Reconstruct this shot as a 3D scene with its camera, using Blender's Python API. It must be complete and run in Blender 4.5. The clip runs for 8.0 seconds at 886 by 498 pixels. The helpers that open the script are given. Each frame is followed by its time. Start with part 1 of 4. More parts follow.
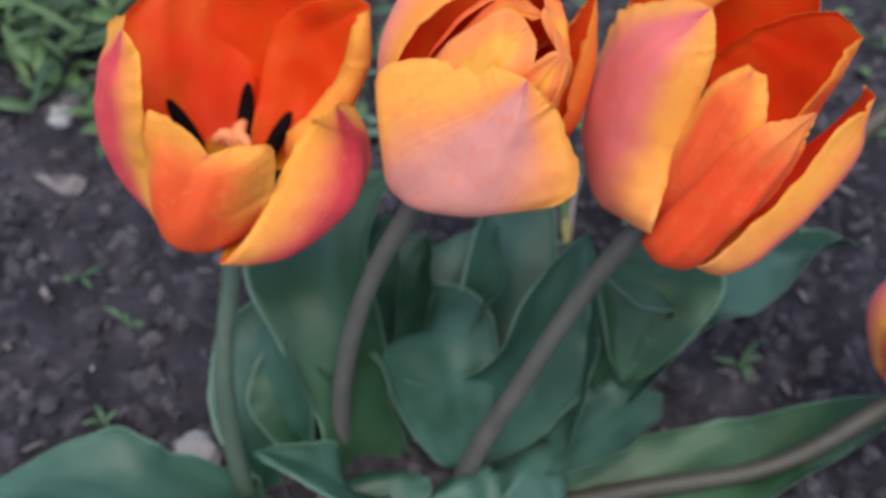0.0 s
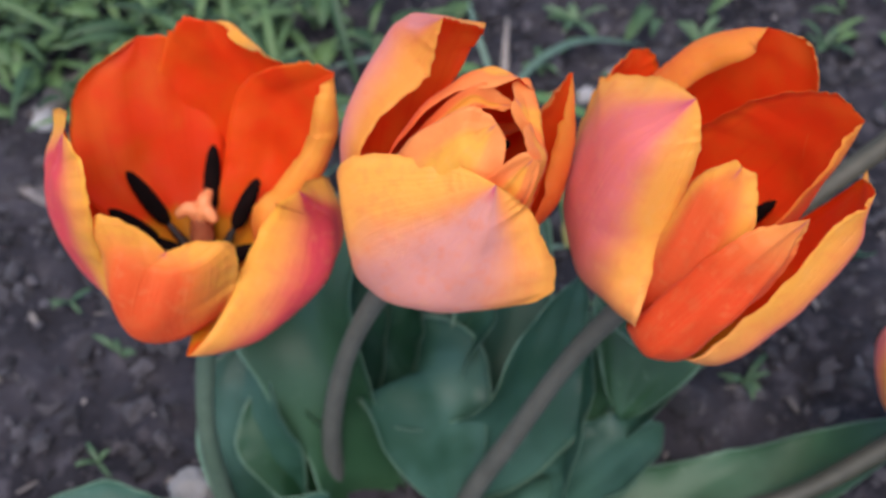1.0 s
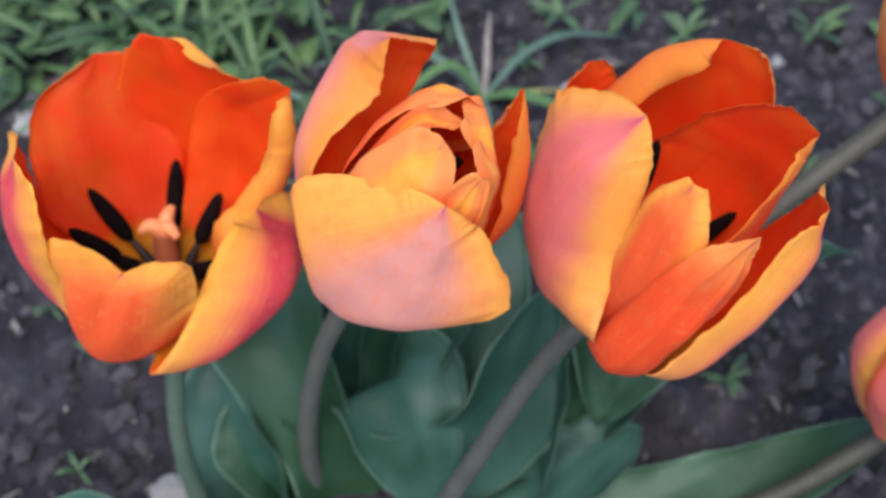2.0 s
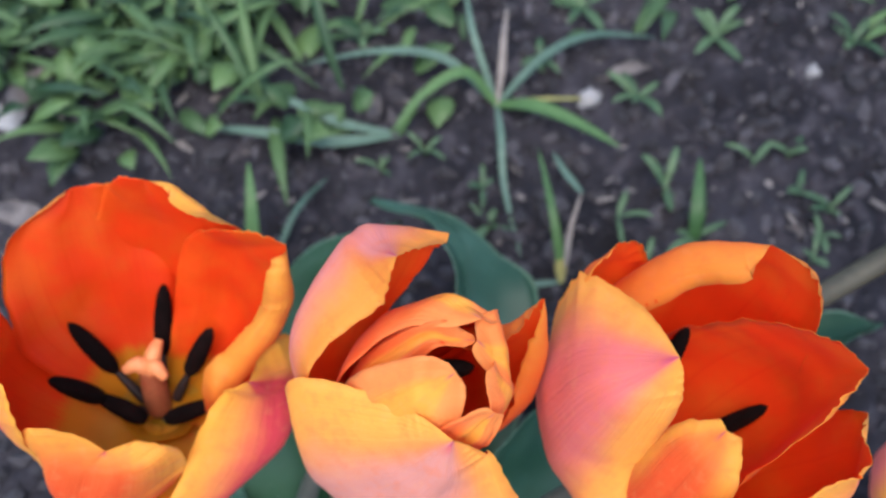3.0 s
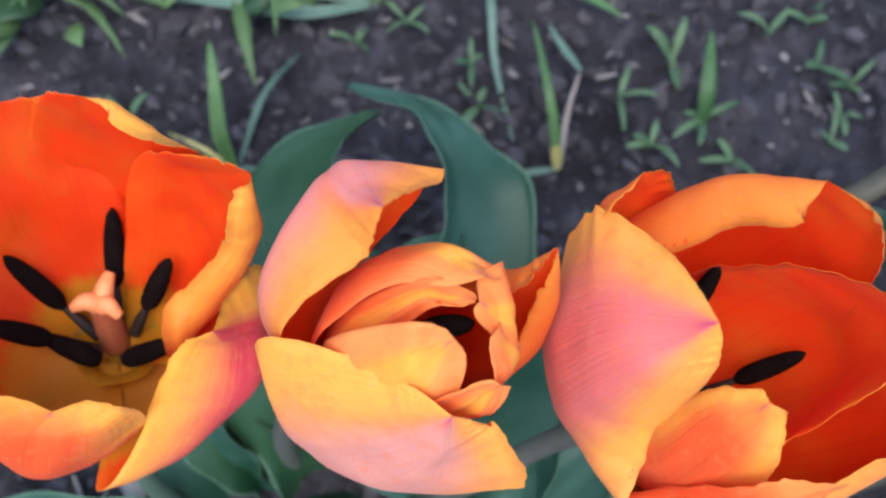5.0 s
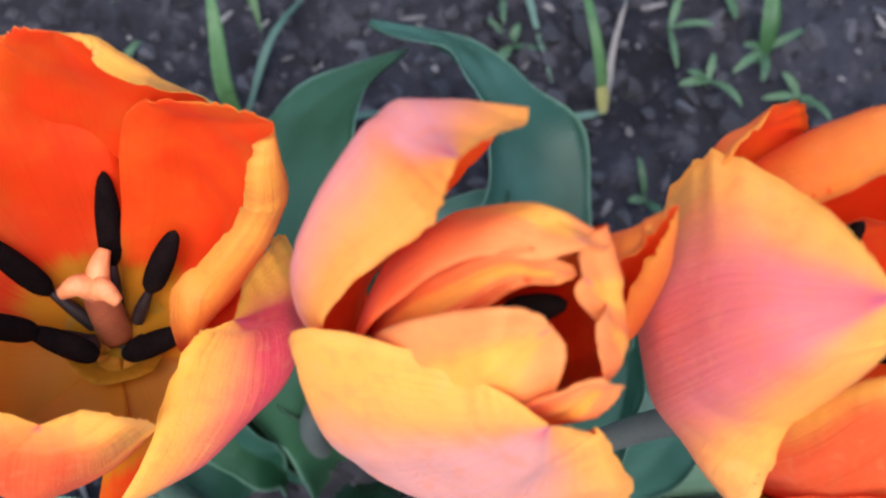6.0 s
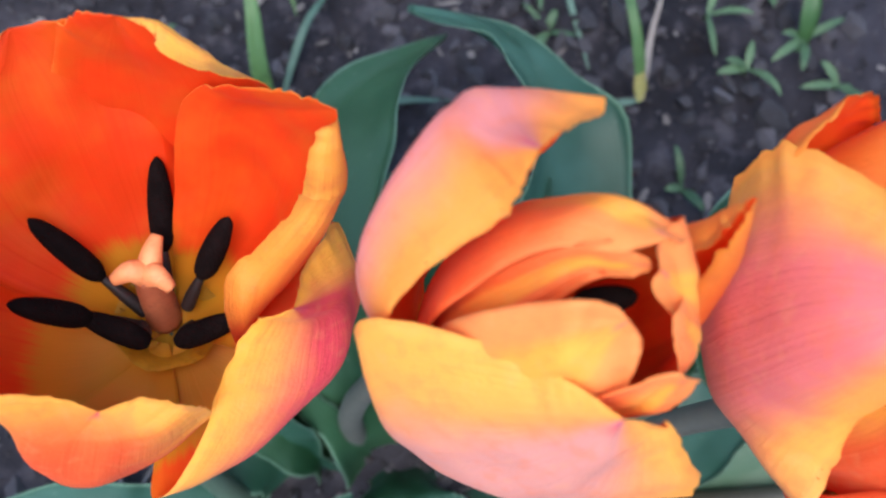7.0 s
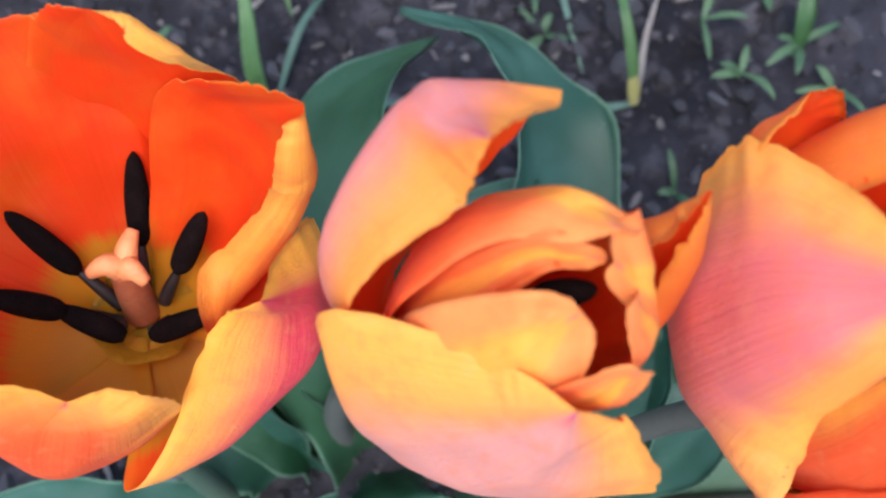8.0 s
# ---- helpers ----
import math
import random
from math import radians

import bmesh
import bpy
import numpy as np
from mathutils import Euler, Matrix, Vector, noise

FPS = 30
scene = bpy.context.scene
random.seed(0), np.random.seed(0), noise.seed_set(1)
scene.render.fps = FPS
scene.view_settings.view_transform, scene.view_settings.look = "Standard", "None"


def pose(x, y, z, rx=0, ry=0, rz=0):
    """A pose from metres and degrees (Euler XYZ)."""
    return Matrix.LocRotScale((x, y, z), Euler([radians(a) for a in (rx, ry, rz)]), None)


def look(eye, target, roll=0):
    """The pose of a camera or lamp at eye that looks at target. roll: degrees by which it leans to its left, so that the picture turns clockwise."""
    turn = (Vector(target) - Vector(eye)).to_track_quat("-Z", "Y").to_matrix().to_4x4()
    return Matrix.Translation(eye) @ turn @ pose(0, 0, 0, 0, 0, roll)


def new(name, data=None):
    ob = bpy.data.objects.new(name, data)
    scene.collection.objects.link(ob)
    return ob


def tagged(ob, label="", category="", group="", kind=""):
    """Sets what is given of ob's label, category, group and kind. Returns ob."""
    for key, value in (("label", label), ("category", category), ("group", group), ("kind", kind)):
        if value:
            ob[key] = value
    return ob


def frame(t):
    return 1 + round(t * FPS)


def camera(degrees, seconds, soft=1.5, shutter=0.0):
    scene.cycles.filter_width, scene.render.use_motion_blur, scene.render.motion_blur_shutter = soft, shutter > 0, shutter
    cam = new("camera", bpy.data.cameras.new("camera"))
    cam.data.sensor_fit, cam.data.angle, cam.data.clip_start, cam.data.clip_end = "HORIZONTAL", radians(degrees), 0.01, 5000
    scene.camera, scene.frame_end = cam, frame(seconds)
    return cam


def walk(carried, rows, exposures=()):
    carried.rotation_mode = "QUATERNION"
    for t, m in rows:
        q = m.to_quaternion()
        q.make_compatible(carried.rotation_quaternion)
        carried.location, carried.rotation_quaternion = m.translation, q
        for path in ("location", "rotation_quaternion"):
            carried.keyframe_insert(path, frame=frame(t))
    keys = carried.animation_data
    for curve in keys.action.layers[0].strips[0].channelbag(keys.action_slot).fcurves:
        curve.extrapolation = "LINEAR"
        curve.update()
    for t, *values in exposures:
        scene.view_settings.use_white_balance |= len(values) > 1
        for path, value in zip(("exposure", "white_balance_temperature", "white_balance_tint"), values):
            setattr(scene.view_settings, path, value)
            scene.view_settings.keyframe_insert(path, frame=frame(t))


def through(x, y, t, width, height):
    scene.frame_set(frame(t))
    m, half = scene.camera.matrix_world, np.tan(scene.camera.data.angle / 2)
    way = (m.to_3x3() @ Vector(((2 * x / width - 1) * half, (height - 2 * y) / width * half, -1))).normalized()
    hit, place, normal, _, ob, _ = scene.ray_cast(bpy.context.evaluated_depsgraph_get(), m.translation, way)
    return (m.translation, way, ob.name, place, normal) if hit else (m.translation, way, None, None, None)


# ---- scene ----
cam = camera(46.0, 8.0, soft=2.3)
cam.data.dof.use_dof = True
cam.data.dof.focus_distance = 0.195
cam.data.dof.aperture_fstop = 17.0
walk(cam, [
    (0, look((-0.0027, -0.2210, 0.3393), (0.0076, -0.0538, 0.1537), 3.15)),
    (0.5, look((0.0086, -0.1853, 0.3499), (0.0126, -0.0330, 0.1517), 0.90)),
    (0.8, look((0.0217, -0.1785, 0.3491), (0.0201, -0.0272, 0.1500), -1.47)),
    (1, look((0.0125, -0.1721, 0.3602), (0.0154, -0.0254, 0.1578), -0.19)),
    (1.2, look((0.0168, -0.1684, 0.3620), (0.0173, -0.0237, 0.1582), -1.00)),
    (2.3, look((0.0359, -0.1586, 0.3678), (0.0339, -0.0188, 0.1605), -2.90)),
    (2.5, look((0.0452, -0.1304, 0.3804), (0.0370, 0.0013, 0.1680), -3.46)),
    (2.6, look((0.0469, -0.1234, 0.3885), (0.0378, 0.0029, 0.1730), -3.30)),
    (3, look((0.0267, -0.0839, 0.3866), (0.0247, 0.0254, 0.1618), -1.19)),
    (3.5, look((0.0276, -0.0889, 0.3738), (0.0247, 0.0143, 0.1462), -2.46)),
    (4, look((0.0419, -0.0909, 0.3744), (0.0320, 0.0089, 0.1454), -6.62)),
    (4.2, look((0.0242, -0.0819, 0.3738), (0.0245, 0.0120, 0.1421), 0.14)),
    (5.5, look((0.0232, -0.0449, 0.3453), (0.0268, 0.0211, 0.1042), 1.19)),
    (6, look((0.0125, -0.0392, 0.3239), (0.0151, 0.0236, 0.0819), -0.31)),
    (6.5, look((0.0062, -0.0413, 0.3175), (0.0090, 0.0203, 0.0753), 0.58)),
    (7, look((0.0038, -0.0377, 0.3227), (0.0044, 0.0216, 0.0798), -1.52)),
    (7.5, look((0.0065, -0.0414, 0.3209), (0.0050, 0.0207, 0.0788), -3.57)),
    (8, look((0.0119, -0.0405, 0.3223), (0.0084, 0.0213, 0.0800), -4.77)),
], [(0.0, 0.92, 6900, 14), (1.0, 0.96, 6850, 14), (2.4, 1.14, 6600, 10), (4.0, 1.22, 6500, 9), (5.4, 1.33, 6350, 8), (8.0, 1.39, 6300, 9)])

# ---------------------------------------------------------------- sky and light
world = bpy.data.worlds.new("sky")
scene.world = world
world.use_nodes = True
wn, wl = world.node_tree.nodes, world.node_tree.links
sky = wn.new("ShaderNodeTexSky")
sky.sky_type, sky.sun_disc = "NISHITA", False
sky.sun_elevation, sky.sun_rotation = radians(70), radians(190)
wl.new(sky.outputs["Color"], wn["Background"].inputs["Color"])
wn["Background"].inputs["Strength"].default_value = 0.15
sun = new("sun", bpy.data.lights.new("sun", "SUN"))
sun.data.energy, sun.data.angle, sun.data.color = 1.5, radians(50), (1.0, 0.95, 0.88)
sun.matrix_world = look((-0.15, -0.85, 2.4), (0, 0, 0))


# ---------------------------------------------------------------- material helpers
class Mat:
    """A node material under construction, with a few short-hands."""

    def __init__(self, name, rough=0.5):
        self.m = bpy.data.materials.new(name)
        self.m.use_nodes = True
        self.n, self.l = self.m.node_tree.nodes, self.m.node_tree.links
        self.b = self.n["Principled BSDF"]
        self.b.inputs["Roughness"].default_value = rough

    def node(self, kind, **sets):
        nd = self.n.new("ShaderNode" + kind)
        for k, v in sets.items():
            nd.inputs[k].default_value = v
        return nd

    def noise(self, scale, detail=3.0, vec=None, rough=0.55, dist=0.0):
        nd = self.node("TexNoise", Scale=scale, Detail=detail, Roughness=rough, Distortion=dist)
        self.l.new(vec or self.place(), nd.inputs["Vector"])
        return nd.outputs["Fac"]

    def place(self):
        return self.n.new("ShaderNodeTexCoord").outputs["Object"]

    def stretch(self, vec, scale):
        nd = self.node("Mapping", Scale=scale)
        self.l.new(vec, nd.inputs["Vector"])
        return nd.outputs["Vector"]

    def math(self, op, a, b=0.0, c=None):
        nd = self.n.new("ShaderNodeMath")
        nd.operation = op
        for i, v in enumerate((a, b, c)):
            if v is None:
                continue
            if isinstance(v, (int, float)):
                nd.inputs[i].default_value = v
            else:
                self.l.new(v, nd.inputs[i])
        return nd.outputs[0]

    def span(self, v, lo, hi):
        """0 below lo, 1 above hi, smooth between (lo may exceed hi)."""
        nd = self.n.new("ShaderNodeMapRange")
        nd.interpolation_type = "SMOOTHSTEP"
        a, b, f, t = (lo, hi, 0.0, 1.0) if lo < hi else (hi, lo, 1.0, 0.0)
        for k, x in zip(("From Min", "From Max", "To Min", "To Max"), (a, b, f, t)):
            nd.inputs[k].default_value = x
        self.l.new(v, nd.inputs["Value"])
        return nd.outputs["Result"]

    def mix(self, f, a, b):
        nd = self.n.new("ShaderNodeMix")
        nd.data_type = "RGBA"
        for sock, v in ((nd.inputs[0], f), (nd.inputs[6], a), (nd.inputs[7], b)):
            if isinstance(v, (int, float)):
                sock.default_value = v
            elif isinstance(v, tuple):
                sock.default_value = (*v, 1)
            else:
                self.l.new(v, sock)
        return nd.outputs[2]

    def uv(self):
        """Across (-1 to 1) and along (0 to 1) a petal or leaf."""
        sep = self.n.new("ShaderNodeSeparateXYZ")
        self.l.new(self.n.new("ShaderNodeTexCoord").outputs["UV"], sep.inputs[0])
        return self.math("MULTIPLY_ADD", sep.outputs[0], 2.0, -1.0), sep.outputs[1]

    def random(self):
        return self.n.new("ShaderNodeObjectInfo").outputs["Random"]

    def bump(self, height, strength, distance):
        nd = self.node("Bump", Strength=strength, Distance=distance)
        self.l.new(height, nd.inputs["Height"])
        self.l.new(nd.outputs["Normal"], self.b.inputs["Normal"])

    def done(self, color, translucent=0.0, through=None):
        self.l.new(color, self.b.inputs["Base Color"])
        if translucent:
            tr, mx = self.n.new("ShaderNodeBsdfTranslucent"), self.n.new("ShaderNodeMixShader")
            self.l.new(through or color, tr.inputs["Color"])
            mx.inputs[0].default_value = translucent
            self.l.new(self.b.outputs[0], mx.inputs[1])
            self.l.new(tr.outputs[0], mx.inputs[2])
            self.l.new(mx.outputs[0], self.n["Material Output"].inputs["Surface"])
        return self.m


def petal_outside(name, streak, half, strength, flesh=(0.90, 0.29, 0.085), margin=(0.92, 0.41, 0.055), blush=(0.84, 0.32, 0.20), shift=0.0, rosy=(0.42, 0.05), rise=(0.10, 0.55), thin=0.24):
    """The outer face of a petal: a rosy streak up the middle that fades into orange flesh and yellow margins."""
    k = Mat(name, 0.55)
    s, t = k.uv()
    s = k.math("ADD", s, shift)
    obj = k.place()
    cloud = k.noise(70, 3, obj)
    a = k.math("ADD", k.math("ABSOLUTE", s), k.math("MULTIPLY_ADD", cloud, 0.34, -0.17))
    veins = k.noise(1.0, 4, k.stretch(k.n.new("ShaderNodeTexCoord").outputs["UV"], (46, 2.2, 1)))
    col = k.mix(k.span(a, 0.45, 0.95), flesh, margin)
    col = k.mix(k.math("MULTIPLY", k.span(t, *rosy), 0.85), col, blush)
    slim = k.math("DIVIDE", a, k.math("MULTIPLY_ADD", t, -0.5, 1.2))
    mask = k.math("MULTIPLY", k.span(slim, half, half * 0.42), k.span(t, *rise))
    col = k.mix(k.math("MULTIPLY", mask, strength), col, streak)
    tip = k.math("MULTIPLY", k.span(a, 0.42, 0.05), k.span(t, 0.84, 0.975))
    col = k.mix(k.math("MULTIPLY", tip, 0.8), col, (0.62, 0.06, 0.16))
    col = k.mix(k.math("MULTIPLY", k.span(veins, 0.45, 0.75), 0.20), col, (0.93, 0.27, 0.09))
    fleck, grain = k.noise(260, 3, obj), k.noise(1500, 2, obj)
    col = k.mix(k.math("MULTIPLY", k.span(fleck, 0.48, 0.70), 0.26), col, (0.85, 0.20, 0.06))
    col = k.mix(k.math("MULTIPLY", k.span(fleck, 0.45, 0.28), 0.14), col, (0.93, 0.44, 0.17))
    k.b.inputs["Sheen Weight"].default_value = 0.05
    k.b.inputs["Specular IOR Level"].default_value = 0.25
    k.bump(k.math("ADD", veins, k.math("MULTIPLY_ADD", fleck, 0.8, k.math("MULTIPLY", grain, 0.4))), 0.50, 0.0007)
    return k.done(col, thin)


def petal_inside(name, flesh=(0.92, 0.074, 0.008), throat=(0.76, 0.37, 0.022), throat_end=0.29, margin=(0.88, 0.22, 0.02), rim=0.12):
    """The inner face: vivid red-orange with a yellow-olive throat and a pale, thin margin."""
    k = Mat(name, 0.48)
    s, t = k.uv()
    obj = k.place()
    cloud = k.noise(60, 3, obj)
    veins = k.noise(1.0, 4, k.stretch(k.n.new("ShaderNodeTexCoord").outputs["UV"], (38, 1.5, 1)))
    a = k.math("ADD", k.math("ABSOLUTE", s), k.math("MULTIPLY_ADD", cloud, 0.10, -0.05))
    col = k.mix(k.span(cloud, 0.35, 0.7), flesh, (flesh[0] * 0.98, flesh[1] * 1.9, flesh[2] * 1.6))
    col = k.mix(k.math("MULTIPLY", k.span(veins, 0.5, 0.8), 0.30), col, (0.80, 0.022, 0.006))
    edge = k.math("MULTIPLY", k.span(a, 1.0 - rim, 1.02), k.span(k.noise(30, 2, obj), 0.46, 0.62))
    col = k.mix(k.math("MULTIPLY", edge, 0.8), col, margin)
    tt = k.math("ADD", t, k.math("MULTIPLY_ADD", veins, 0.05, -0.025))
    col = k.mix(k.math("MULTIPLY", k.span(tt, throat_end, throat_end * 0.82), 0.92), col, throat)
    col = k.mix(k.math("MULTIPLY", k.span(tt, throat_end * 0.80, throat_end * 0.45), 0.75), col, (0.58, 0.285, 0.017))
    k.b.inputs["Sheen Weight"].default_value = 0.03
    k.b.inputs["Specular IOR Level"].default_value = 0.30
    k.bump(k.math("ADD", veins, k.math("MULTIPLY", cloud, 0.6)), 0.30, 0.0007)
    return k.done(col, 0.52)


def leaf_material(name, face=(0.008, 0.043, 0.019), bloom=(0.046, 0.116, 0.085), edge=(0.17, 0.28, 0.19)):
    """Glaucous tulip leaf: waxy blue-grey bloom over green, with highlight and shade tones put into the patches, faint
    parallel veins, a thin pale margin.
    """
    k = Mat(name, 0.42)
    s, t = k.uv()
    obj = k.place()
    cloud = k.noise(28, 3, obj)
    veins = k.noise(1.0, 3, k.stretch(k.n.new("ShaderNodeTexCoord").outputs["UV"], (60, 1.2, 1)))
    # patch contrast widened beyond the bloom: painted highlights and shade in the colour
    col = k.mix(k.span(cloud, 0.36, 0.64), face, bloom)
    col = k.mix(k.math("MULTIPLY", k.random(), 0.55), col, bloom)
    col = k.mix(k.math("MULTIPLY", k.span(veins, 0.45, 0.8), 0.12), col, (0.03, 0.10, 0.05))
    col = k.mix(k.math("MULTIPLY", k.span(k.math("ABSOLUTE", s), 0.945, 0.985), 0.85), col, edge)
    spots = k.noise(350, 2, obj)
    col = k.mix(k.math("MULTIPLY", k.span(spots, 0.66, 0.74), 0.25), col, (0.16, 0.22, 0.16))
    k.b.inputs["Specular IOR Level"].default_value = 0.35
    k.bump(k.math("MULTIPLY_ADD", veins, 0.4, cloud), 0.30, 0.0012)
    return k.done(col, 0.12, k.mix(0.5, col, (0.16, 0.30, 0.04)))


def speckled(name, low, high, rough=0.7, scale=120.0, relief=0.3, spread=0.4, translucent=0.0):
    """A plain natural surface with two scales of variation and a different tone for each object."""
    k = Mat(name, rough)
    obj = k.place()
    big, fine = k.noise(scale, 3, obj), k.noise(scale * 5, 3, obj)
    f = k.math("ADD", k.math("MULTIPLY", big, 0.7), k.math("MULTIPLY", k.random(), spread))
    col = k.mix(k.span(f, 0.25, 0.85), low, high)
    col = k.mix(k.math("MULTIPLY", k.span(fine, 0.5, 0.7), 0.35), col, tuple(c * 0.55 for c in low))
    k.bump(fine, relief, 0.0008)
    return k.done(col, translucent)


def island_tint(name, low, high, rough, translucent=0.0, relief=0.2):
    """For many small joined pieces: each piece takes its own tone."""
    k = Mat(name, rough)
    isl = k.n.new("ShaderNodeNewGeometry").outputs["Random Per Island"]
    fine = k.noise(500, 3)
    col = k.mix(k.math("MULTIPLY_ADD", fine, 0.4, k.math("MULTIPLY_ADD", isl, 0.9, -0.15)), low, high)
    k.bump(fine, relief, 0.0006)
    return k.done(col, translucent)


def soil_material():
    k = Mat("dark_soil", 0.92)
    obj = k.place()
    broad, mid, fine = k.noise(14, 4, obj), k.noise(95, 5, obj), k.noise(620, 4, obj)
    col = k.mix(k.span(broad, 0.3, 0.7), (0.0120, 0.0112, 0.0150), (0.042, 0.0385, 0.0475))
    col = k.mix(k.math("MULTIPLY", k.span(mid, 0.50, 0.68), 0.7), col, (0.080, 0.072, 0.083))
    col = k.mix(k.math("MULTIPLY", k.span(mid, 0.45, 0.30), 0.7), col, (0.012, 0.010, 0.011))
    col = k.mix(k.math("MULTIPLY", k.span(fine, 0.62, 0.74), 0.4), col, (0.13, 0.112, 0.108))
    k.b.inputs["Specular IOR Level"].default_value = 0.2
    k.bump(k.math("ADD", mid, k.math("MULTIPLY", fine, 0.5)), 0.8, 0.003)
    return k.done(col)


M_OUT_A = petal_outside("petal_rose_streak", (0.78, 0.065, 0.095), 0.74, 1.0, margin=(0.91, 0.42, 0.045), blush=(0.84, 0.24, 0.12), shift=0.10, rise=(0.0, 0.30))
M_OUT_A_BACK = petal_outside("petal_yellow_outside", (0.74, 0.080, 0.135), 0.22, 0.8)
M_OUT_B = petal_outside("petal_mauve_streak", (0.75, 0.31, 0.265), 0.80, 0.95, flesh=(0.91, 0.30, 0.095), margin=(0.93, 0.39, 0.062), blush=(0.84, 0.29, 0.15), shift=-0.12, rise=(-0.05, 0.22))
M_OUT_B_TOP = petal_outside("petal_mauve_back", (0.76, 0.29, 0.265), 0.95, 1.0, flesh=(0.91, 0.31, 0.095), margin=(0.93, 0.39, 0.065), blush=(0.84, 0.32, 0.20), shift=-0.08, rise=(-0.05, 0.22), thin=0.40)
M_OUT_C = petal_outside("petal_coral_streak", (0.79, 0.175, 0.165), 0.85, 1.0, flesh=(0.90, 0.29, 0.090), margin=(0.92, 0.39, 0.062), blush=(0.84, 0.27, 0.13), shift=-0.06, rise=(0.02, 0.42))
M_OUT_C2 = petal_outside("petal_orange_rosy_tip", (0.80, 0.16, 0.15), 0.62, 0.95, flesh=(0.90, 0.30, 0.070), margin=(0.92, 0.40, 0.060), blush=(0.84, 0.24, 0.12), rise=(0.0, 0.35))
M_OUT_IN = petal_outside("petal_orange_outside", (0.84, 0.13, 0.045), 0.45, 0.75, flesh=(0.90, 0.235, 0.042), margin=(0.91, 0.38, 0.055), blush=(0.90, 0.055, 0.008), rosy=(0.72, 0.30), thin=0.50)
M_OUT_SCARLET = petal_outside("petal_scarlet_outside", (0.90, 0.22, 0.05), 0.5, 0.4, flesh=(0.91, 0.29, 0.065), margin=(0.92, 0.33, 0.07), blush=(0.91, 0.045, 0.008), rosy=(0.80, 0.50), rise=(0.6, 0.8), thin=0.3)
M_OUT_BUD = petal_outside("petal_amber_outside", (0.92, 0.40, 0.045), 0.55, 0.8, flesh=(0.91, 0.27, 0.062), margin=(0.92, 0.30, 0.075), blush=(0.89, 0.08, 0.012), rosy=(0.85, 0.38), rise=(0.3, 0.6))
M_OUT_CORE = petal_outside("petal_golden_outside", (0.92, 0.43, 0.055), 0.70, 0.9, flesh=(0.91, 0.30, 0.070), margin=(0.91, 0.29, 0.075), blush=(0.89, 0.12, 0.020), rosy=(0.42, 0.12), rise=(0.25, 0.55))
M_OUT_FRONT = petal_outside("petal_yellow_rosy_foot", (0.90, 0.105, 0.025), 0.95, 0.95, flesh=(0.91, 0.32, 0.055), margin=(0.92, 0.42, 0.060), blush=(0.90, 0.11, 0.020), rosy=(0.50, 0.15), rise=(0.98, 0.50), thin=0.34)
M_IN = petal_inside("petal_inside")
M_IN_PALE = petal_inside("petal_inside_scarlet", flesh=(0.94, 0.082, 0.012), throat_end=0.16)
M_LEAF = leaf_material("tulip_leaf")
M_LEAF_GREEN = leaf_material("tulip_leaf_green", face=(0.011, 0.046, 0.017), bloom=(0.036, 0.096, 0.046))
M_STEM = speckled("tulip_stem", (0.070, 0.11, 0.075), (0.13, 0.165, 0.125), 0.5, 60, 0.15, 0.3, 0.0)
M_STEM_RED = speckled("tulip_stem_reddish", (0.078, 0.078, 0.066), (0.140, 0.132, 0.115), 0.5, 60, 0.15, 0.3, 0.0)
M_STEM_BROWN = speckled("tulip_stem_olive", (0.036, 0.034, 0.022), (0.066, 0.060, 0.042), 0.55, 60, 0.15, 0.3, 0.0)
M_ANTHER = speckled("anther_black", (0.004, 0.002, 0.002), (0.012, 0.006, 0.006), 0.95, 300, 0.6, 0.2)
M_ANTHER.node_tree.nodes["Principled BSDF"].inputs["Specular IOR Level"].default_value = 0.08
M_FILAMENT = speckled("filament_dark", (0.010, 0.006, 0.006), (0.04, 0.02, 0.02), 0.6, 200, 0.2, 0.2)
M_THROAT = speckled("throat_olive", (0.50, 0.25, 0.014), (0.72, 0.36, 0.025), 0.5, 160, 0.2, 0.2)
M_PISTIL = speckled("pistil_rose_brown", (0.30, 0.085, 0.04), (0.42, 0.13, 0.06), 0.5, 160, 0.2, 0.2)
M_STIGMA = speckled("stigma_cream", (0.74, 0.27, 0.10), (0.84, 0.36, 0.15), 0.6, 160, 0.3, 0.2)
M_SOIL = soil_material()
M_CLOD = island_tint("soil_clods", (0.014, 0.0128, 0.0165), (0.086, 0.077, 0.086), 0.95, 0.0, 1.0)
M_GRASS = speckled("grass_blade", (0.038, 0.105, 0.032), (0.092, 0.190, 0.062), 0.5, 60, 0.2, 0.7, 0.2)
M_GRASS_BLUE = speckled("grass_blade_bluish", (0.062, 0.125, 0.090), (0.130, 0.215, 0.160), 0.5, 60, 0.2, 0.7, 0.2)
M_SHEATH = speckled("grass_sheath", (0.26, 0.24, 0.07), (0.36, 0.33, 0.12), 0.6, 90, 0.2, 0.4)
M_WEED = speckled("weed_leaf", (0.034, 0.086, 0.038), (0.098, 0.172, 0.080), 0.5, 110, 0.25, 0.7, 0.2)
M_WEEDS = island_tint("weed_foliage", (0.018, 0.056, 0.026), (0.130, 0.228, 0.078), 0.5, 0.2)
M_STRAW = island_tint("dry_bits", (0.06, 0.050, 0.047), (0.25, 0.215, 0.20), 0.8)
M_DRY = speckled("withered_leaf", (0.10, 0.085, 0.085), (0.24, 0.21, 0.205), 0.8, 90, 0.5, 0.3, 0.15)
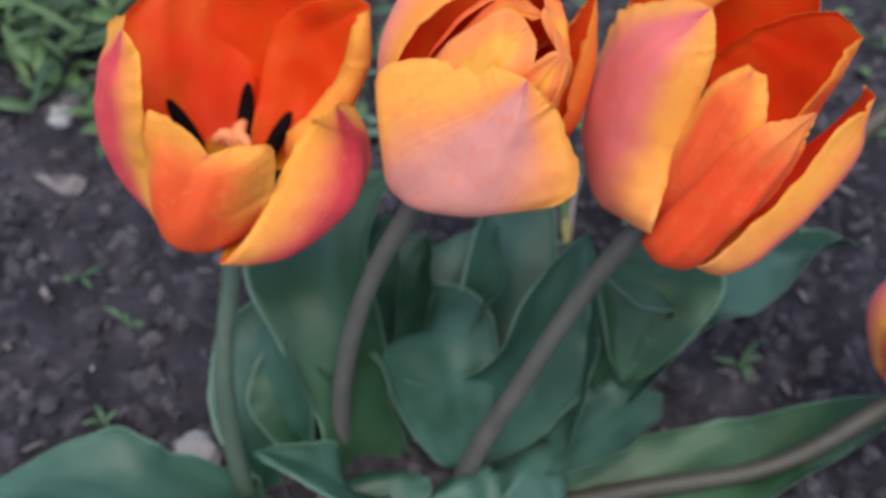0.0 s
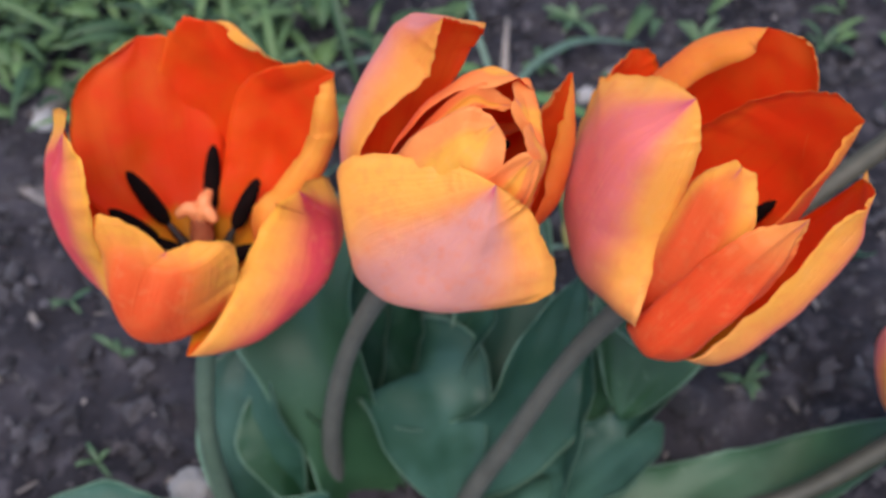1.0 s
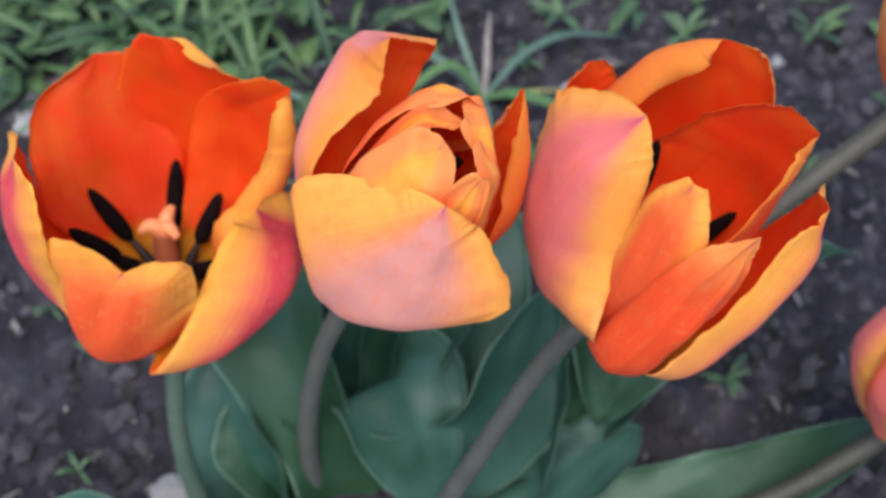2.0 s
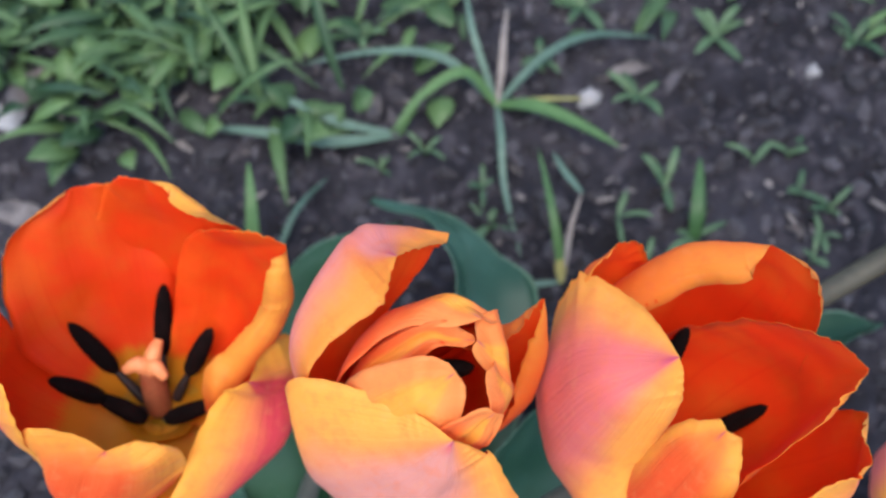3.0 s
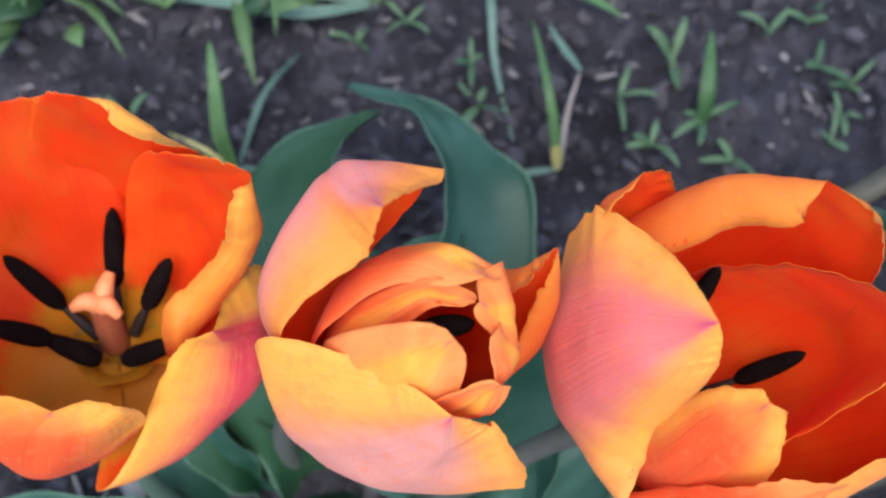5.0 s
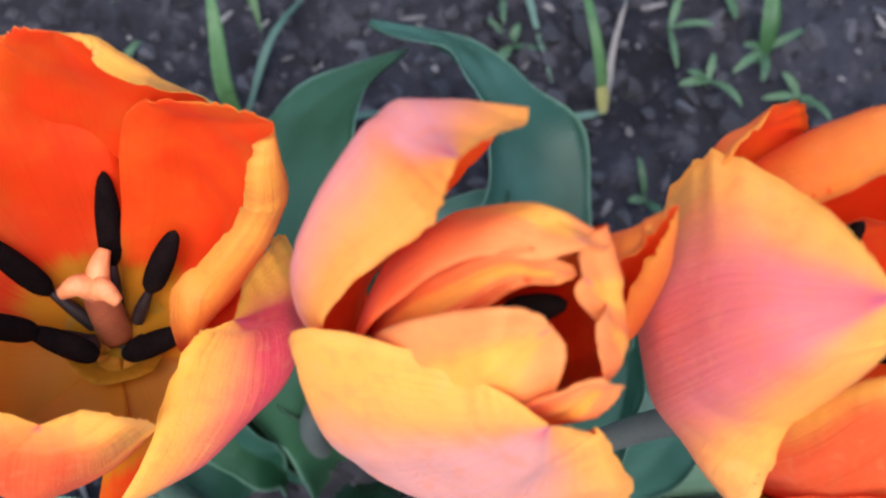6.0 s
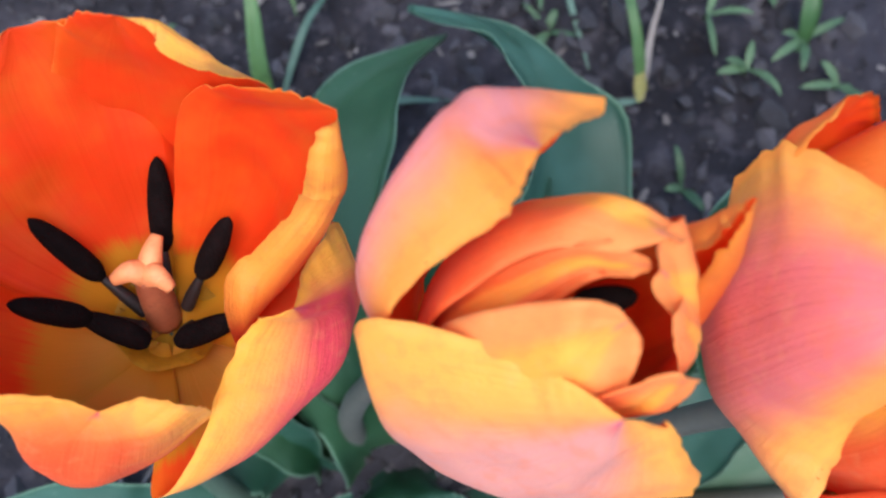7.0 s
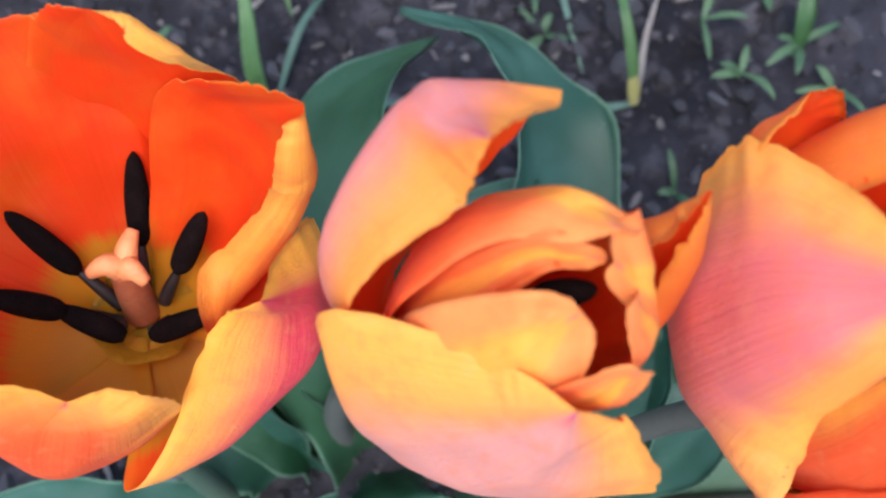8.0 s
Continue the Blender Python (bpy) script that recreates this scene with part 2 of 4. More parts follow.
M_STONE = speckled("pale_stone", (0.22, 0.21, 0.21), (0.46, 0.44, 0.43), 0.85, 70, 0.7, 0.3)
M_TWIG = speckled("dry_stalk", (0.16, 0.13, 0.12), (0.30, 0.26, 0.23), 0.8, 90, 0.4, 0.4)


# ---------------------------------------------------------------- mesh helpers
def mesh_object(name, bm, materials, parent=None, label="", smooth=True):
    data = bpy.data.meshes.new(name)
    bm.to_mesh(data)
    bm.free()
    for m in materials:
        data.materials.append(m)
    if smooth:
        data.polygons.foreach_set("use_smooth", [True] * len(data.polygons))
    ob = new(name, data)
    ob.parent = parent
    return tagged(ob, label)


def part(name, bm, material, parent, label=""):
    return mesh_object(name, bm, [material], parent, label)


def spline(points, t):
    """Catmull-Rom through the points, t from 0 to 1."""
    n = len(points) - 1
    x = min(max(t, 0.0), 1.0) * n
    i = min(int(x), n - 1)
    f = x - i
    p1, p2 = points[i], points[i + 1]
    p0 = points[i - 1] if i > 0 else p1 * 2 - p2
    p3 = points[i + 2] if i + 2 <= n else p2 * 2 - p1
    return 0.5 * ((2 * p1) + (p2 - p0) * f + (2 * p0 - 5 * p1 + 4 * p2 - p3) * f * f + (3 * p1 - p0 - 3 * p2 + p3) * f ** 3)


def sheet_shell(grid, thick, inward):
    """A thin shell from a grid of points [along][across]: outer face (slot 0), inner face (slot 1), closed rim; UV across and along."""
    rows, cols = len(grid), len(grid[0])
    bm = bmesh.new()
    uv = bm.loops.layers.uv.new("UV")
    norm = [[None] * cols for _ in range(rows)]
    for i in range(rows):
        for j in range(cols):
            du = grid[min(i + 1, rows - 1)][j] - grid[max(i - 1, 0)][j]
            dv = grid[i][min(j + 1, cols - 1)] - grid[i][max(j - 1, 0)]
            n = du.cross(dv)
            norm[i][j] = n.normalized() if n.length > 1e-12 else None
    for i in range(rows):
        for j in range(cols):
            if norm[i][j] is None:
                norm[i][j] = norm[max(i - 1, 0)][cols // 2] or norm[min(i + 1, rows - 1)][cols // 2]
    mid = norm[rows // 2][cols // 2]
    sign = 1.0 if mid.dot(inward - grid[rows // 2][cols // 2]) > 0 else -1.0
    a = [[bm.verts.new(grid[i][j]) for j in range(cols)] for i in range(rows)]
    thin = [1 - 0.75 * abs(2 * j / (cols - 1) - 1) ** 5 for j in range(cols)]
    b = [[bm.verts.new(grid[i][j] + norm[i][j] * sign * thick * thin[j] * (1 - 0.7 * (i / (rows - 1)) ** 8)) for j in range(cols)] for i in range(rows)]

    def quad(ids, slot):
        vs = [w[i][j] for w, i, j in ids]
        if sign > 0 and slot == 0 or sign < 0 and slot == 1:
            vs, ids = vs[::-1], ids[::-1]
        f = bm.faces.new(vs)
        f.material_index = slot
        for lp, (_, i, j) in zip(f.loops, ids):
            lp[uv].uv = (j / (cols - 1), i / (rows - 1))

    for i in range(rows - 1):
        for j in range(cols - 1):
            quad([(a, i, j), (a, i, j + 1), (a, i + 1, j + 1), (a, i + 1, j)][::-1], 0)
            quad([(b, i, j), (b, i, j + 1), (b, i + 1, j + 1), (b, i + 1, j)][::-1], 1)
    for i in range(rows - 1):
        for j in (0, cols - 1):
            quad([(a, i, j), (b, i, j), (b, i + 1, j), (a, i + 1, j)], 0)
    for j in range(cols - 1):
        for i in (0, rows - 1):
            quad([(a, i, j), (b, i, j), (b, i, j + 1), (a, i, j + 1)], 0)
    return bm


def tube(points, radii, sides=10, steps=24, cap=True):
    """A round, tapering tube along a smooth line."""
    bm = bmesh.new()
    pts = [Vector(p) for p in points]
    rs = [Vector((r, 0, 0)) for r in radii]
    rings, side = [], None
    for i in range(steps + 1):
        t = i / steps
        p = spline(pts, t)
        d = (spline(pts, min(t + 0.01, 1)) - spline(pts, max(t - 0.01, 0))).normalized()
        side = (side or d.orthogonal()).normalized()
        side = (side - d * side.dot(d)).normalized()
        up, r = d.cross(side), spline(rs, t).x
        rings.append([bm.verts.new(p + (side * math.cos(2 * math.pi * k / sides) + up * math.sin(2 * math.pi * k / sides)) * r) for k in range(sides)])
    for q, w in zip(rings, rings[1:]):
        for k in range(sides):
            bm.faces.new((q[k], q[(k + 1) % sides], w[(k + 1) % sides], w[k]))
    if cap:
        bm.faces.new(rings[0][::-1])
        bm.faces.new(rings[-1])
    return bm


# ---------------------------------------------------------------- tulips
class Flower:
    """A flower frame: the place of its base, and its axis; (azimuth in degrees, radius and height in millimetres) give places in it."""

    def __init__(self, thing, base, axis):
        self.thing, self.base, self.a = thing, Vector(base), Vector(axis).normalized()
        self.x = (Vector((1, 0, 0)) - self.a * self.a.x).normalized()
        self.y = self.a.cross(self.x)

    def at(self, az, r, h):
        c, s = math.cos(radians(az)), math.sin(radians(az))
        return self.base + ((self.x * c + self.y * s) * r + self.a * h) / 1000


def petal(fl, mid, left, right, tip, outside, inside=None, ruffle=1.0, seed=0, full=0.24, curl=(0, 0), curl_from=0.5, keep=(0.62, 0.62), crease=0.0, name="petal", label=""):
    """A petal from the flower's base to its tip, given three stations each up its middle and its two margins, as (azimuth, radius, height)."""
    az = mid[0][0]
    end = fl.at(*tip)
    lines = []
    for rows, turn in ((left, 0.6), (mid, 0.0), (right, 0.6)):
        base_az = az + (rows[0][0] - az) * turn
        pts = [fl.at(base_az, 3.2, -1.0)] + [fl.at(*r) for r in rows]
        rise = (end - fl.at(*mid[2])).normalized() * (end - pts[-1]).length * (full if turn else 0.0)
        lines.append(pts + [pts[-1].lerp(end, 0.55) + rise, end])
    nt, ns = 64, 24
    grid = []
    for i in range(nt + 1):
        t = i / nt
        l, c, r = (spline(p, t) for p in lines)
        row = []
        for j in range(ns + 1):
            s = 2 * j / ns - 1
            p = l * (s * (s - 1) / 2) + c * (1 - s * s) + r * (s * (s + 1) / 2)
            e = abs(s) ** 3 * math.sin(math.pi * min(t * 1.05, 1)) * ruffle
            q = Vector((t * 5.3 + seed * 3.1, (1 if s > 0 else -1) * 2.7, seed * 1.7))
            n = (p - fl.base - fl.a * (p - fl.base).dot(fl.a))
            n = n.normalized() if n.length > 1e-6 else fl.x
            p = p + n * (noise.noise(q) * 0.0026 + noise.noise(q * 4.1) * 0.0009) * e
            p = p + n * noise.noise(p * 90 + Vector((seed, 0, 0))) * 0.0008
            p = p + n * noise.noise(Vector((s * 2.6, t * 1.3, seed * 2.3))) * 0.0014 * math.sin(math.pi * t)
            p = p + (fl.a + n * 0.6) * (noise.noise(q * 6.3) * 0.0009 + noise.noise(q * 17.0) * 0.00042) * abs(s) ** 6 * ruffle * min((1 - t) * 8, 1)
            p = p - n * crease * 0.001 * math.exp(-(s / 0.16) ** 2) * min(t * 1.6, 1) * (1 - t ** 6)
            row.append(p)
        grid.append(row)
    for side, turn in enumerate(curl):
        if turn:
            roll_margin(grid, fl, side, turn, curl_from, keep[side])
    bm = sheet_shell(grid, 0.0004, fl.base + fl.a * 0.04)
    return mesh_object(name, bm, [outside, inside or M_IN], fl.thing, label)


def roll_margin(grid, fl, side, turn, start, keep=0.62):
    """Rolls one margin of a petal inwards, over its axis, by up to turn degrees."""
    rows, cols = len(grid), len(grid[0])
    order = list(range(cols)) if side else list(range(cols - 1, -1, -1))
    first = int(round((1 + keep) / 2 * (cols - 1)))
    flat = [row[:] for row in grid]
    for i in range(1, rows - 1):
        t = i / (rows - 1)
        f = min(max((t - start) / 0.22, 0.0), 1.0) * min((1 - t) / 0.10, 1.0)
        f = f * f * (3 - 2 * f)
        q = flat[i][order[first]]
        d = (flat[i + 1][order[first]] - flat[i - 1][order[first]]).normalized()
        inward = fl.base + fl.a * (q - fl.base).dot(fl.a) - q
        seg = flat[i][order[first + 1]] - q
        sign = 1.0 if d.cross(seg).dot(inward) > 0 else -1.0
        p, n = q, cols - 1 - first
        for k in range(1, n + 1):
            seg = flat[i][order[first + k]] - flat[i][order[first + k - 1]]
            p = p + Matrix.Rotation(radians(turn) * f * sign * (k / n) ** 0.8, 3, d) @ seg
            grid[i][order[first + k]] = p


def leaf(thing, points, width, roll=(0, 0), fold=0.45, wave=0.10, waves=2.5, phase=0.0, peak=0.45, blunt=0.75, material=None, label=""):
    """A broad tulip leaf along a smooth line: clasping at its base, folded along the middle, wavy at the margins, pointed."""
    pts = [Vector(p) for p in points]
    nt, ns = 44, 16
    grid, before = [], None
    for i in range(nt + 1):
        t = i / nt
        p = spline(pts, t)
        d = (spline(pts, min(t + 0.02, 1)) - spline(pts, max(t - 0.02, 0))).normalized()
        side = d.cross(Vector((0, 0, 1)))
        if before and side.length < 0.25:
            side = side * 4 + before * (1 - side.length * 4) * (1 if side.dot(before) >= 0 else -1)
        side = side.normalized() if side.length > 1e-4 else Vector((1, 0, 0))
        if before and side.dot(before) < 0:
            side = -side
        before = side = (side - d * side.dot(d)).normalized()
        up = side.cross(d)
        a = radians(roll[0] + (roll[1] - roll[0]) * t)
        side, up = side * math.cos(a) + up * math.sin(a), up * math.cos(a) - side * math.sin(a)
        x = t ** (math.log(0.5) / math.log(peak))
        w = width * 0.5 * max(math.sin(math.pi * x), 0.0) ** blunt
        w = max(w, width * 0.36 * (1 - t) ** 2, 0.0004)
        uneven = [1 + 0.16 * noise.noise(Vector((t * 4.5, side_no * 7.3, phase * 3 + width * 90))) for side_no in (0, 1)]
        row = []
        for j in range(ns + 1):
            s = 2 * j / ns - 1
            lift = fold * w * (s * s) * (1.3 - 0.6 * t)
            rip = wave * width * s * s * math.sin(2 * math.pi * waves * t + phase + (1.3 if s > 0 else 0)) * math.sin(math.pi * t)
            tiny = noise.noise(p * 40 + Vector((s * 2, phase, 0))) * 0.0015
            frill = 0.055 * width * abs(s) ** 5 * noise.noise(Vector((t * 9.0, 4.0 if s > 0 else 9.0, phase * 5 + width * 70))) * math.sin(math.pi * t) * 2.2
            row.append(p + side * s * w * uneven[s > 0] + up * (lift + rip + tiny + frill))
        grid.append(row)
    return mesh_object("leaf", sheet_shell(grid, 0.0007, pts[len(pts) // 2] + Vector((0, 0, 1))), [material or M_LEAF] * 2, thing, label)


def stamen(fl, az, r, h, length=22.0, width=5.3, foot=(5.0, 3.0), lean=None):
    """A dark anther on a short dark filament; (az, r, h) is the anther's tip."""
    tip = fl.at(az, r, h)
    root = fl.at(az, *foot)
    low = lean and fl.at(*lean) or root + (tip - root).normalized() * max((tip - root).length - length / 1000, 0.004)
    fil = part("stamen", tube([root, (root + low) / 2 + fl.a * 0.0005, low + (tip - low) * 0.1], (0.0014, 0.0013, 0.0006), 8, 10), M_FILAMENT, fl.thing)
    d = tip - low
    w = width / 2000
    pts = [low + d * f for f in (0.0, 0.12, 0.35, 0.65, 0.9, 1.0)]
    part("anther", tube(pts, (w * 0.45, w * 0.9, w * 1.05, w * 0.95, w * 0.6, w * 0.12), 10, 20), M_ANTHER, fil, "black pollen-dusted anther")


def pistil(fl, tipat, radius=3.2):
    top = fl.at(*tipat)
    body = part("pistil", tube([fl.at(tipat[0], tipat[1] * 0.55, -1), fl.at(tipat[0], tipat[1] * 0.8, tipat[2] * 0.45), top - fl.a * 0.001], (radius / 1000 * 1.05, radius / 1000, radius / 1000 * 0.8), 12, 14), M_PISTIL, fl.thing)
    bm = bmesh.new()
    for az, reach, lift in ((75, 6.5, 2.2), (195, 6.2, -0.8), (-35, 5.6, -0.8)):
        c, s = math.cos(radians(az)), math.sin(radians(az))
        out = fl.x * c + fl.y * s
        b = tube([top - fl.a * 0.002, top + out * reach / 2200 + fl.a * 0.0012, top + out * reach / 1000 + fl.a * lift / 1000], (0.0026, 0.0021, 0.0012), 10, 10)
        data = bpy.data.meshes.new("lobe")
        b.to_mesh(data)
        b.free()
        bm.from_mesh(data)
        bpy.data.meshes.remove(data)
    part("stigma", bm, M_STIGMA, body, "cream three-lobed stigma")


def receptacle(fl, r=10.5, h=5.0):
    """The closed floor of the cup, where petals and stamens join."""
    rings = [(0.4, -3.0), (3.6, -2.4), (6.5, 0.0), (r, h)]
    bm = bmesh.new()
    loops = [[bm.verts.new(fl.at(k * 15, a * (1 + 0.04 * math.sin(k * 1.57)), b)) for k in range(24)] for a, b in rings]
    for q, w in zip(loops, loops[1:]):
        for k in range(24):
            bm.faces.new((q[k], q[(k + 1) % 24], w[(k + 1) % 24], w[k]))
    bmesh.ops.solidify(bm, geom=bm.faces[:], thickness=0.0005)
    return part("receptacle", bm, M_THROAT, fl.thing, "yellow-olive floor of the flower cup")


def tulip(label):
    ob = new("tulip")
    return tagged(ob, label, "tulip", "tulips in the clump")


def stem(thing, points, radii, material):
    return part("stem", tube(points, radii, 14, 30), material, thing)


# the wide-open tulip
t_open = tulip("wide-open orange-red tulip with yellow margins and black stamens")
FA = Flower(t_open, (-0.0506, -0.0019, 0.1178), (0.111, 0.210, 0.971))
petal(FA, [(92, 14, 5), (92, 27, 22), (92, 29, 45)], [(135, 13, 5), (130, 28, 22), (117, 31, 50)], [(42, 13, 5), (38, 30, 25), (44, 30, 52)], (94, 26.5, 64), M_OUT_A_BACK, full=0.34, curl=(0, 140), curl_from=0.60, keep=(0.62, 0.82), seed=1)
petal(FA, [(-150, 22, 0), (-160, 37, 18), (-158, 38, 40)], [(-117, 31, 2), (-127, 33, 22), (-126, 37, 46)], [(170, 16, 4), (168, 34, 20), (175, 36, 46)], (-142, 34, 60), M_OUT_A, seed=2)
petal(FA, [(-40, 24, -4), (-18, 35, 8), (-9, 35.5, 24)], [(-91, 34, 0), (-66, 27, 16), (-35, 22, 31)], [(24, 14, 4), (22, 33, 14), (18, 35, 27)], (-26, 29, 41), M_OUT_A, M_IN_PALE, full=0.1, seed=3)
petal(FA, [(135, 13, 6), (137, 26, 22), (133, 34, 44)], [(84, 11, 6), (84, 22, 18), (90, 32, 38)], [(182, 13, 6), (174, 33, 22), (153, 41, 43)], (124, 36, 56), M_OUT_IN, curl=(0, 90), seed=4)
petal(FA, [(38, 12, 5), (36, 26, 22), (36, 31, 42)], [(84, 10, 6), (82, 18, 22), (74, 25, 46)], [(-28, 12, 6), (-26, 27, 20), (0, 38, 40)], (22, 35, 60), M_OUT_FRONT, curl=(0, 150), curl_from=0.24, keep=(0.62, 0.60), seed=5)
petal(FA, [(-106, 28, -1), (-110, 36, 9), (-106, 33, 25)], [(-134, 26, 4), (-137, 30, 18), (-127, 35, 41)], [(-76, 21, 3), (-64, 24, 16), (-67, 29, 34)], (-101, 27, 30), M_OUT_FRONT, full=0.15, crease=1.0, seed=6)
for az, r, h, length in ((92, 24, 26, 19), (153, 25.5, 24, 18), (44, 18, 24, 16), (-168, 24.5, 24, 17)):
    stamen(FA, az, r, h, length, 4.7)
stamen(FA, -172, 15, 12, width=4.6, lean=(-108, 6.5, 8))
stamen(FA, -8, 15.5, 12, width=4.6, lean=(-66, 6.5, 8))
receptacle(FA, 10.5, 4.5)
pistil(FA, (115, 5.0, 17.5), 3.4)
stem(t_open, [(-0.056, -0.036, -0.004), (-0.059, -0.030, 0.03), (-0.058, -0.022, 0.07), (-0.0506, -0.0019, 0.1140)], (0.0038, 0.0034, 0.0029, 0.0034), M_STEM)

# the half-closed tulip
t_half = tulip("half-closed orange tulip with pink-mauve outer petals")
FB = Flower(t_half, (0.0071, -0.0121, 0.1406), (0.447, 0.121, 0.886))
petal(FB, [(-118, 18, -4), (-102, 24, 8), (-92, 25, 30)], [(-152, 17, 1), (-172, 27, 23), (-142, 17.5, 38)], [(-66, 20, 4), (-49, 36, 26), (-60, 25, 40)], (-92, 22, 46), M_OUT_B, full=0.05, seed=11)
petal(FB, [(172, 14, 3), (160, 28, 26), (147, 32.5, 49)], [(-160, 15, 4), (-172, 27, 27), (170, 19, 48)], [(125, 14, 4), (111, 18, 41), (112, 19, 57.5)], (164, 22, 63), M_OUT_B_TOP, M_IN_PALE, full=0.0, seed=12)
petal(FB, [(15, 14, 3), (10, 23.5, 26), (12, 21.5, 46)], [(-30, 14, 4), (-21, 22, 28), (-3, 18.5, 46)], [(70, 14, 4), (98, 17, 35), (62, 11, 52)], (24, 13, 63), M_OUT_IN, M_IN_PALE, full=0.1, curl=(50, 100), curl_from=0.35, keep=(0.62, 0.55), seed=13)
petal(FB, [(128, 12, 5), (122, 16, 30), (140, 9.5, 54)], [(200, 12, 5), (192, 20, 30), (183, 14, 48)], [(58, 11, 5), (48, 14, 34), (22, 5, 55.5)], (-134, 2.5, 61), M_OUT_BUD, M_IN_PALE, full=0.1, ruffle=0.4, seed=16)
petal(FB, [(-5, 12, 5), (-10, 18, 30), (-30, 10.5, 52)], [(-48, 12, 5), (-42, 18, 30), (-36, 16, 44)], [(45, 12, 5), (44, 14, 34), (44, 5.5, 57)], (-105, 5, 57.5), M_OUT_BUD, M_IN_PALE, full=0.3, ruffle=0.2, seed=17)
petal(FB, [(195, 11, 5), (195, 16, 28), (-166, 10.5, 49.5)], [(-128, 10, 5), (-140, 13, 28), (-148, 8.5, 49.5)], [(165, 9, 5), (170, 14, 30), (-176, 9.5, 54)], (-80, 2.5, 54), M_OUT_BUD, M_IN_PALE, ruffle=0.4, seed=15)
petal(FB, [(-125, 11, 5), (-128, 17, 26), (-122, 17.5, 44)], [(-165, 11, 5), (-163, 18.5, 32), (-146, 14, 52)], [(-88, 11, 5), (-90, 16, 26), (-86, 17.5, 42)], (-110, 11.5, 53.5), M_OUT_CORE, M_IN_PALE, full=0.2, ruffle=0.4, seed=14)
petal(FB, [(-48, 11, 5), (-48, 19, 28), (-47, 15.5, 48)], [(-80, 11, 5), (-76, 17, 26), (-74, 18.5, 49)], [(-15, 11, 5), (-20, 18, 28), (-30, 15, 46)], (-62, 8.5, 54.5), M_OUT_BUD, M_IN_PALE, full=0.3, ruffle=0.4, seed=19)
petal(FB, [(-80, 11, 5), (-80, 17, 24), (-78, 19.5, 42)], [(-108, 11, 5), (-104, 16, 26), (-98, 17.5, 42)], [(-52, 12, 5), (-55, 18, 26), (-64, 21, 42)], (-74, 18.0, 53), M_OUT_BUD, M_IN_PALE, full=0.35, ruffle=0.45, seed=18)
stamen(FB, -30, 6, 44, 14.0, 4.2, lean=(-130, 6, 41))
stamen(FB, 120, 7, 46, 14.0, 4.2)
stem(t_half, [(-0.023, -0.018, -0.004), (-0.022, -0.014, 0.04), (-0.012, -0.011, 0.09), (0.0071, -0.0121, 0.1406)], (0.0038, 0.0034, 0.0030, 0.0035), M_STEM_RED)

# the leaning cup-shaped tulip
t_cup = tulip("cup-shaped orange tulip with coral-streaked outer petals, leaning")
FC = Flower(t_cup, (0.0666, -0.0217, 0.1314), (0.264, 0.120, 0.957))
petal(FC, [(168, 17, 1), (178, 25, 20), (-178, 24.5, 46)], [(-112, 23, 11), (-121, 14, 25), (-142, 11, 50)], [(135, 20, 4), (128, 36, 26), (130, 36, 45)], (-174, 14, 64.5), M_OUT_C, full=0.1, seed=21)
petal(FC, [(-50, 25, 3), (-36, 34, 24), (-28, 36.5, 44)], [(-80, 28, 9.5), (-57.5, 29, 31.5), (-41, 30, 54)], [(15, 18, 4), (10, 33, 32), (-6, 33, 55)], (-33, 32, 61), M_OUT_C2, M_IN, full=0.12, curl=(0, 30), curl_from=0.6, seed=22)
petal(FC, [(80, 15, 4), (80, 30, 30), (78, 30, 56)], [(140, 15, 4), (138, 34, 30), (126, 30, 56)], [(28, 14, 4), (18, 30, 32), (22, 25, 60)], (72, 26, 70), M_OUT_IN, M_IN_PALE, full=0.4, curl=(110, 50), curl_from=0.4, keep=(0.56, 0.8), seed=23)
petal(FC, [(-108, 14, 5), (-108, 19, 28), (-108, 16, 46)], [(-135, 11, 5), (-140, 10, 30), (-135, 9.5, 47)], [(-82, 16, 4), (-82, 22, 28), (-80, 21, 45)], (-97, 12, 57), M_OUT_FRONT, full=0.3, seed=24)
petal(FC, [(-92, 24, 3), (-88, 29, 18), (-76, 28, 42)], [(-114, 18, 4), (-109, 21, 17), (-93, 24.5, 45)], [(-58, 20, 4), (-60, 26, 24), (-63, 28, 46)], (-67, 27.5, 57.5), M_OUT_SCARLET, full=0.04, seed=28)
petal(FC, [(10, 12, 4), (14, 27, 30), (10, 27, 52)], [(-60, 11, 6), (-62, 17, 32), (-34, 20, 52)], [(88, 12, 4), (94, 22, 28), (66, 17, 54)], (0, 26, 67), M_OUT_IN, M_IN_PALE, full=0.3, curl=(18, 0), curl_from=0.6, seed=25)
petal(FC, [(122, 13, 4), (122, 30, 24), (120, 37, 40)], [(150, 13, 4), (145, 30, 24), (134, 34, 44)], [(92, 13, 4), (95, 28, 26), (102, 34, 44)], (118, 37, 51.5), M_OUT_IN, M_IN_PALE, seed=26)
stamen(FC, 14, 24, 34.5, 16.0, 4.0)
stamen(FC, 83, 20, 41, 15.0, 4.0)
stamen(FC, -60, 12, 26, 14.0, 4.0)
receptacle(FC, 9.0)
pistil(FC, (0, 2, 14))
stem(t_cup, [(0.018, -0.032, -0.004), (0.027, -0.030, 0.03), (0.037, -0.028, 0.06), (0.052, -0.023, 0.10), (0.0666, -0.0217, 0.1320)], (0.0038, 0.0036, 0.0033, 0.0030, 0.0034), M_STEM_RED)


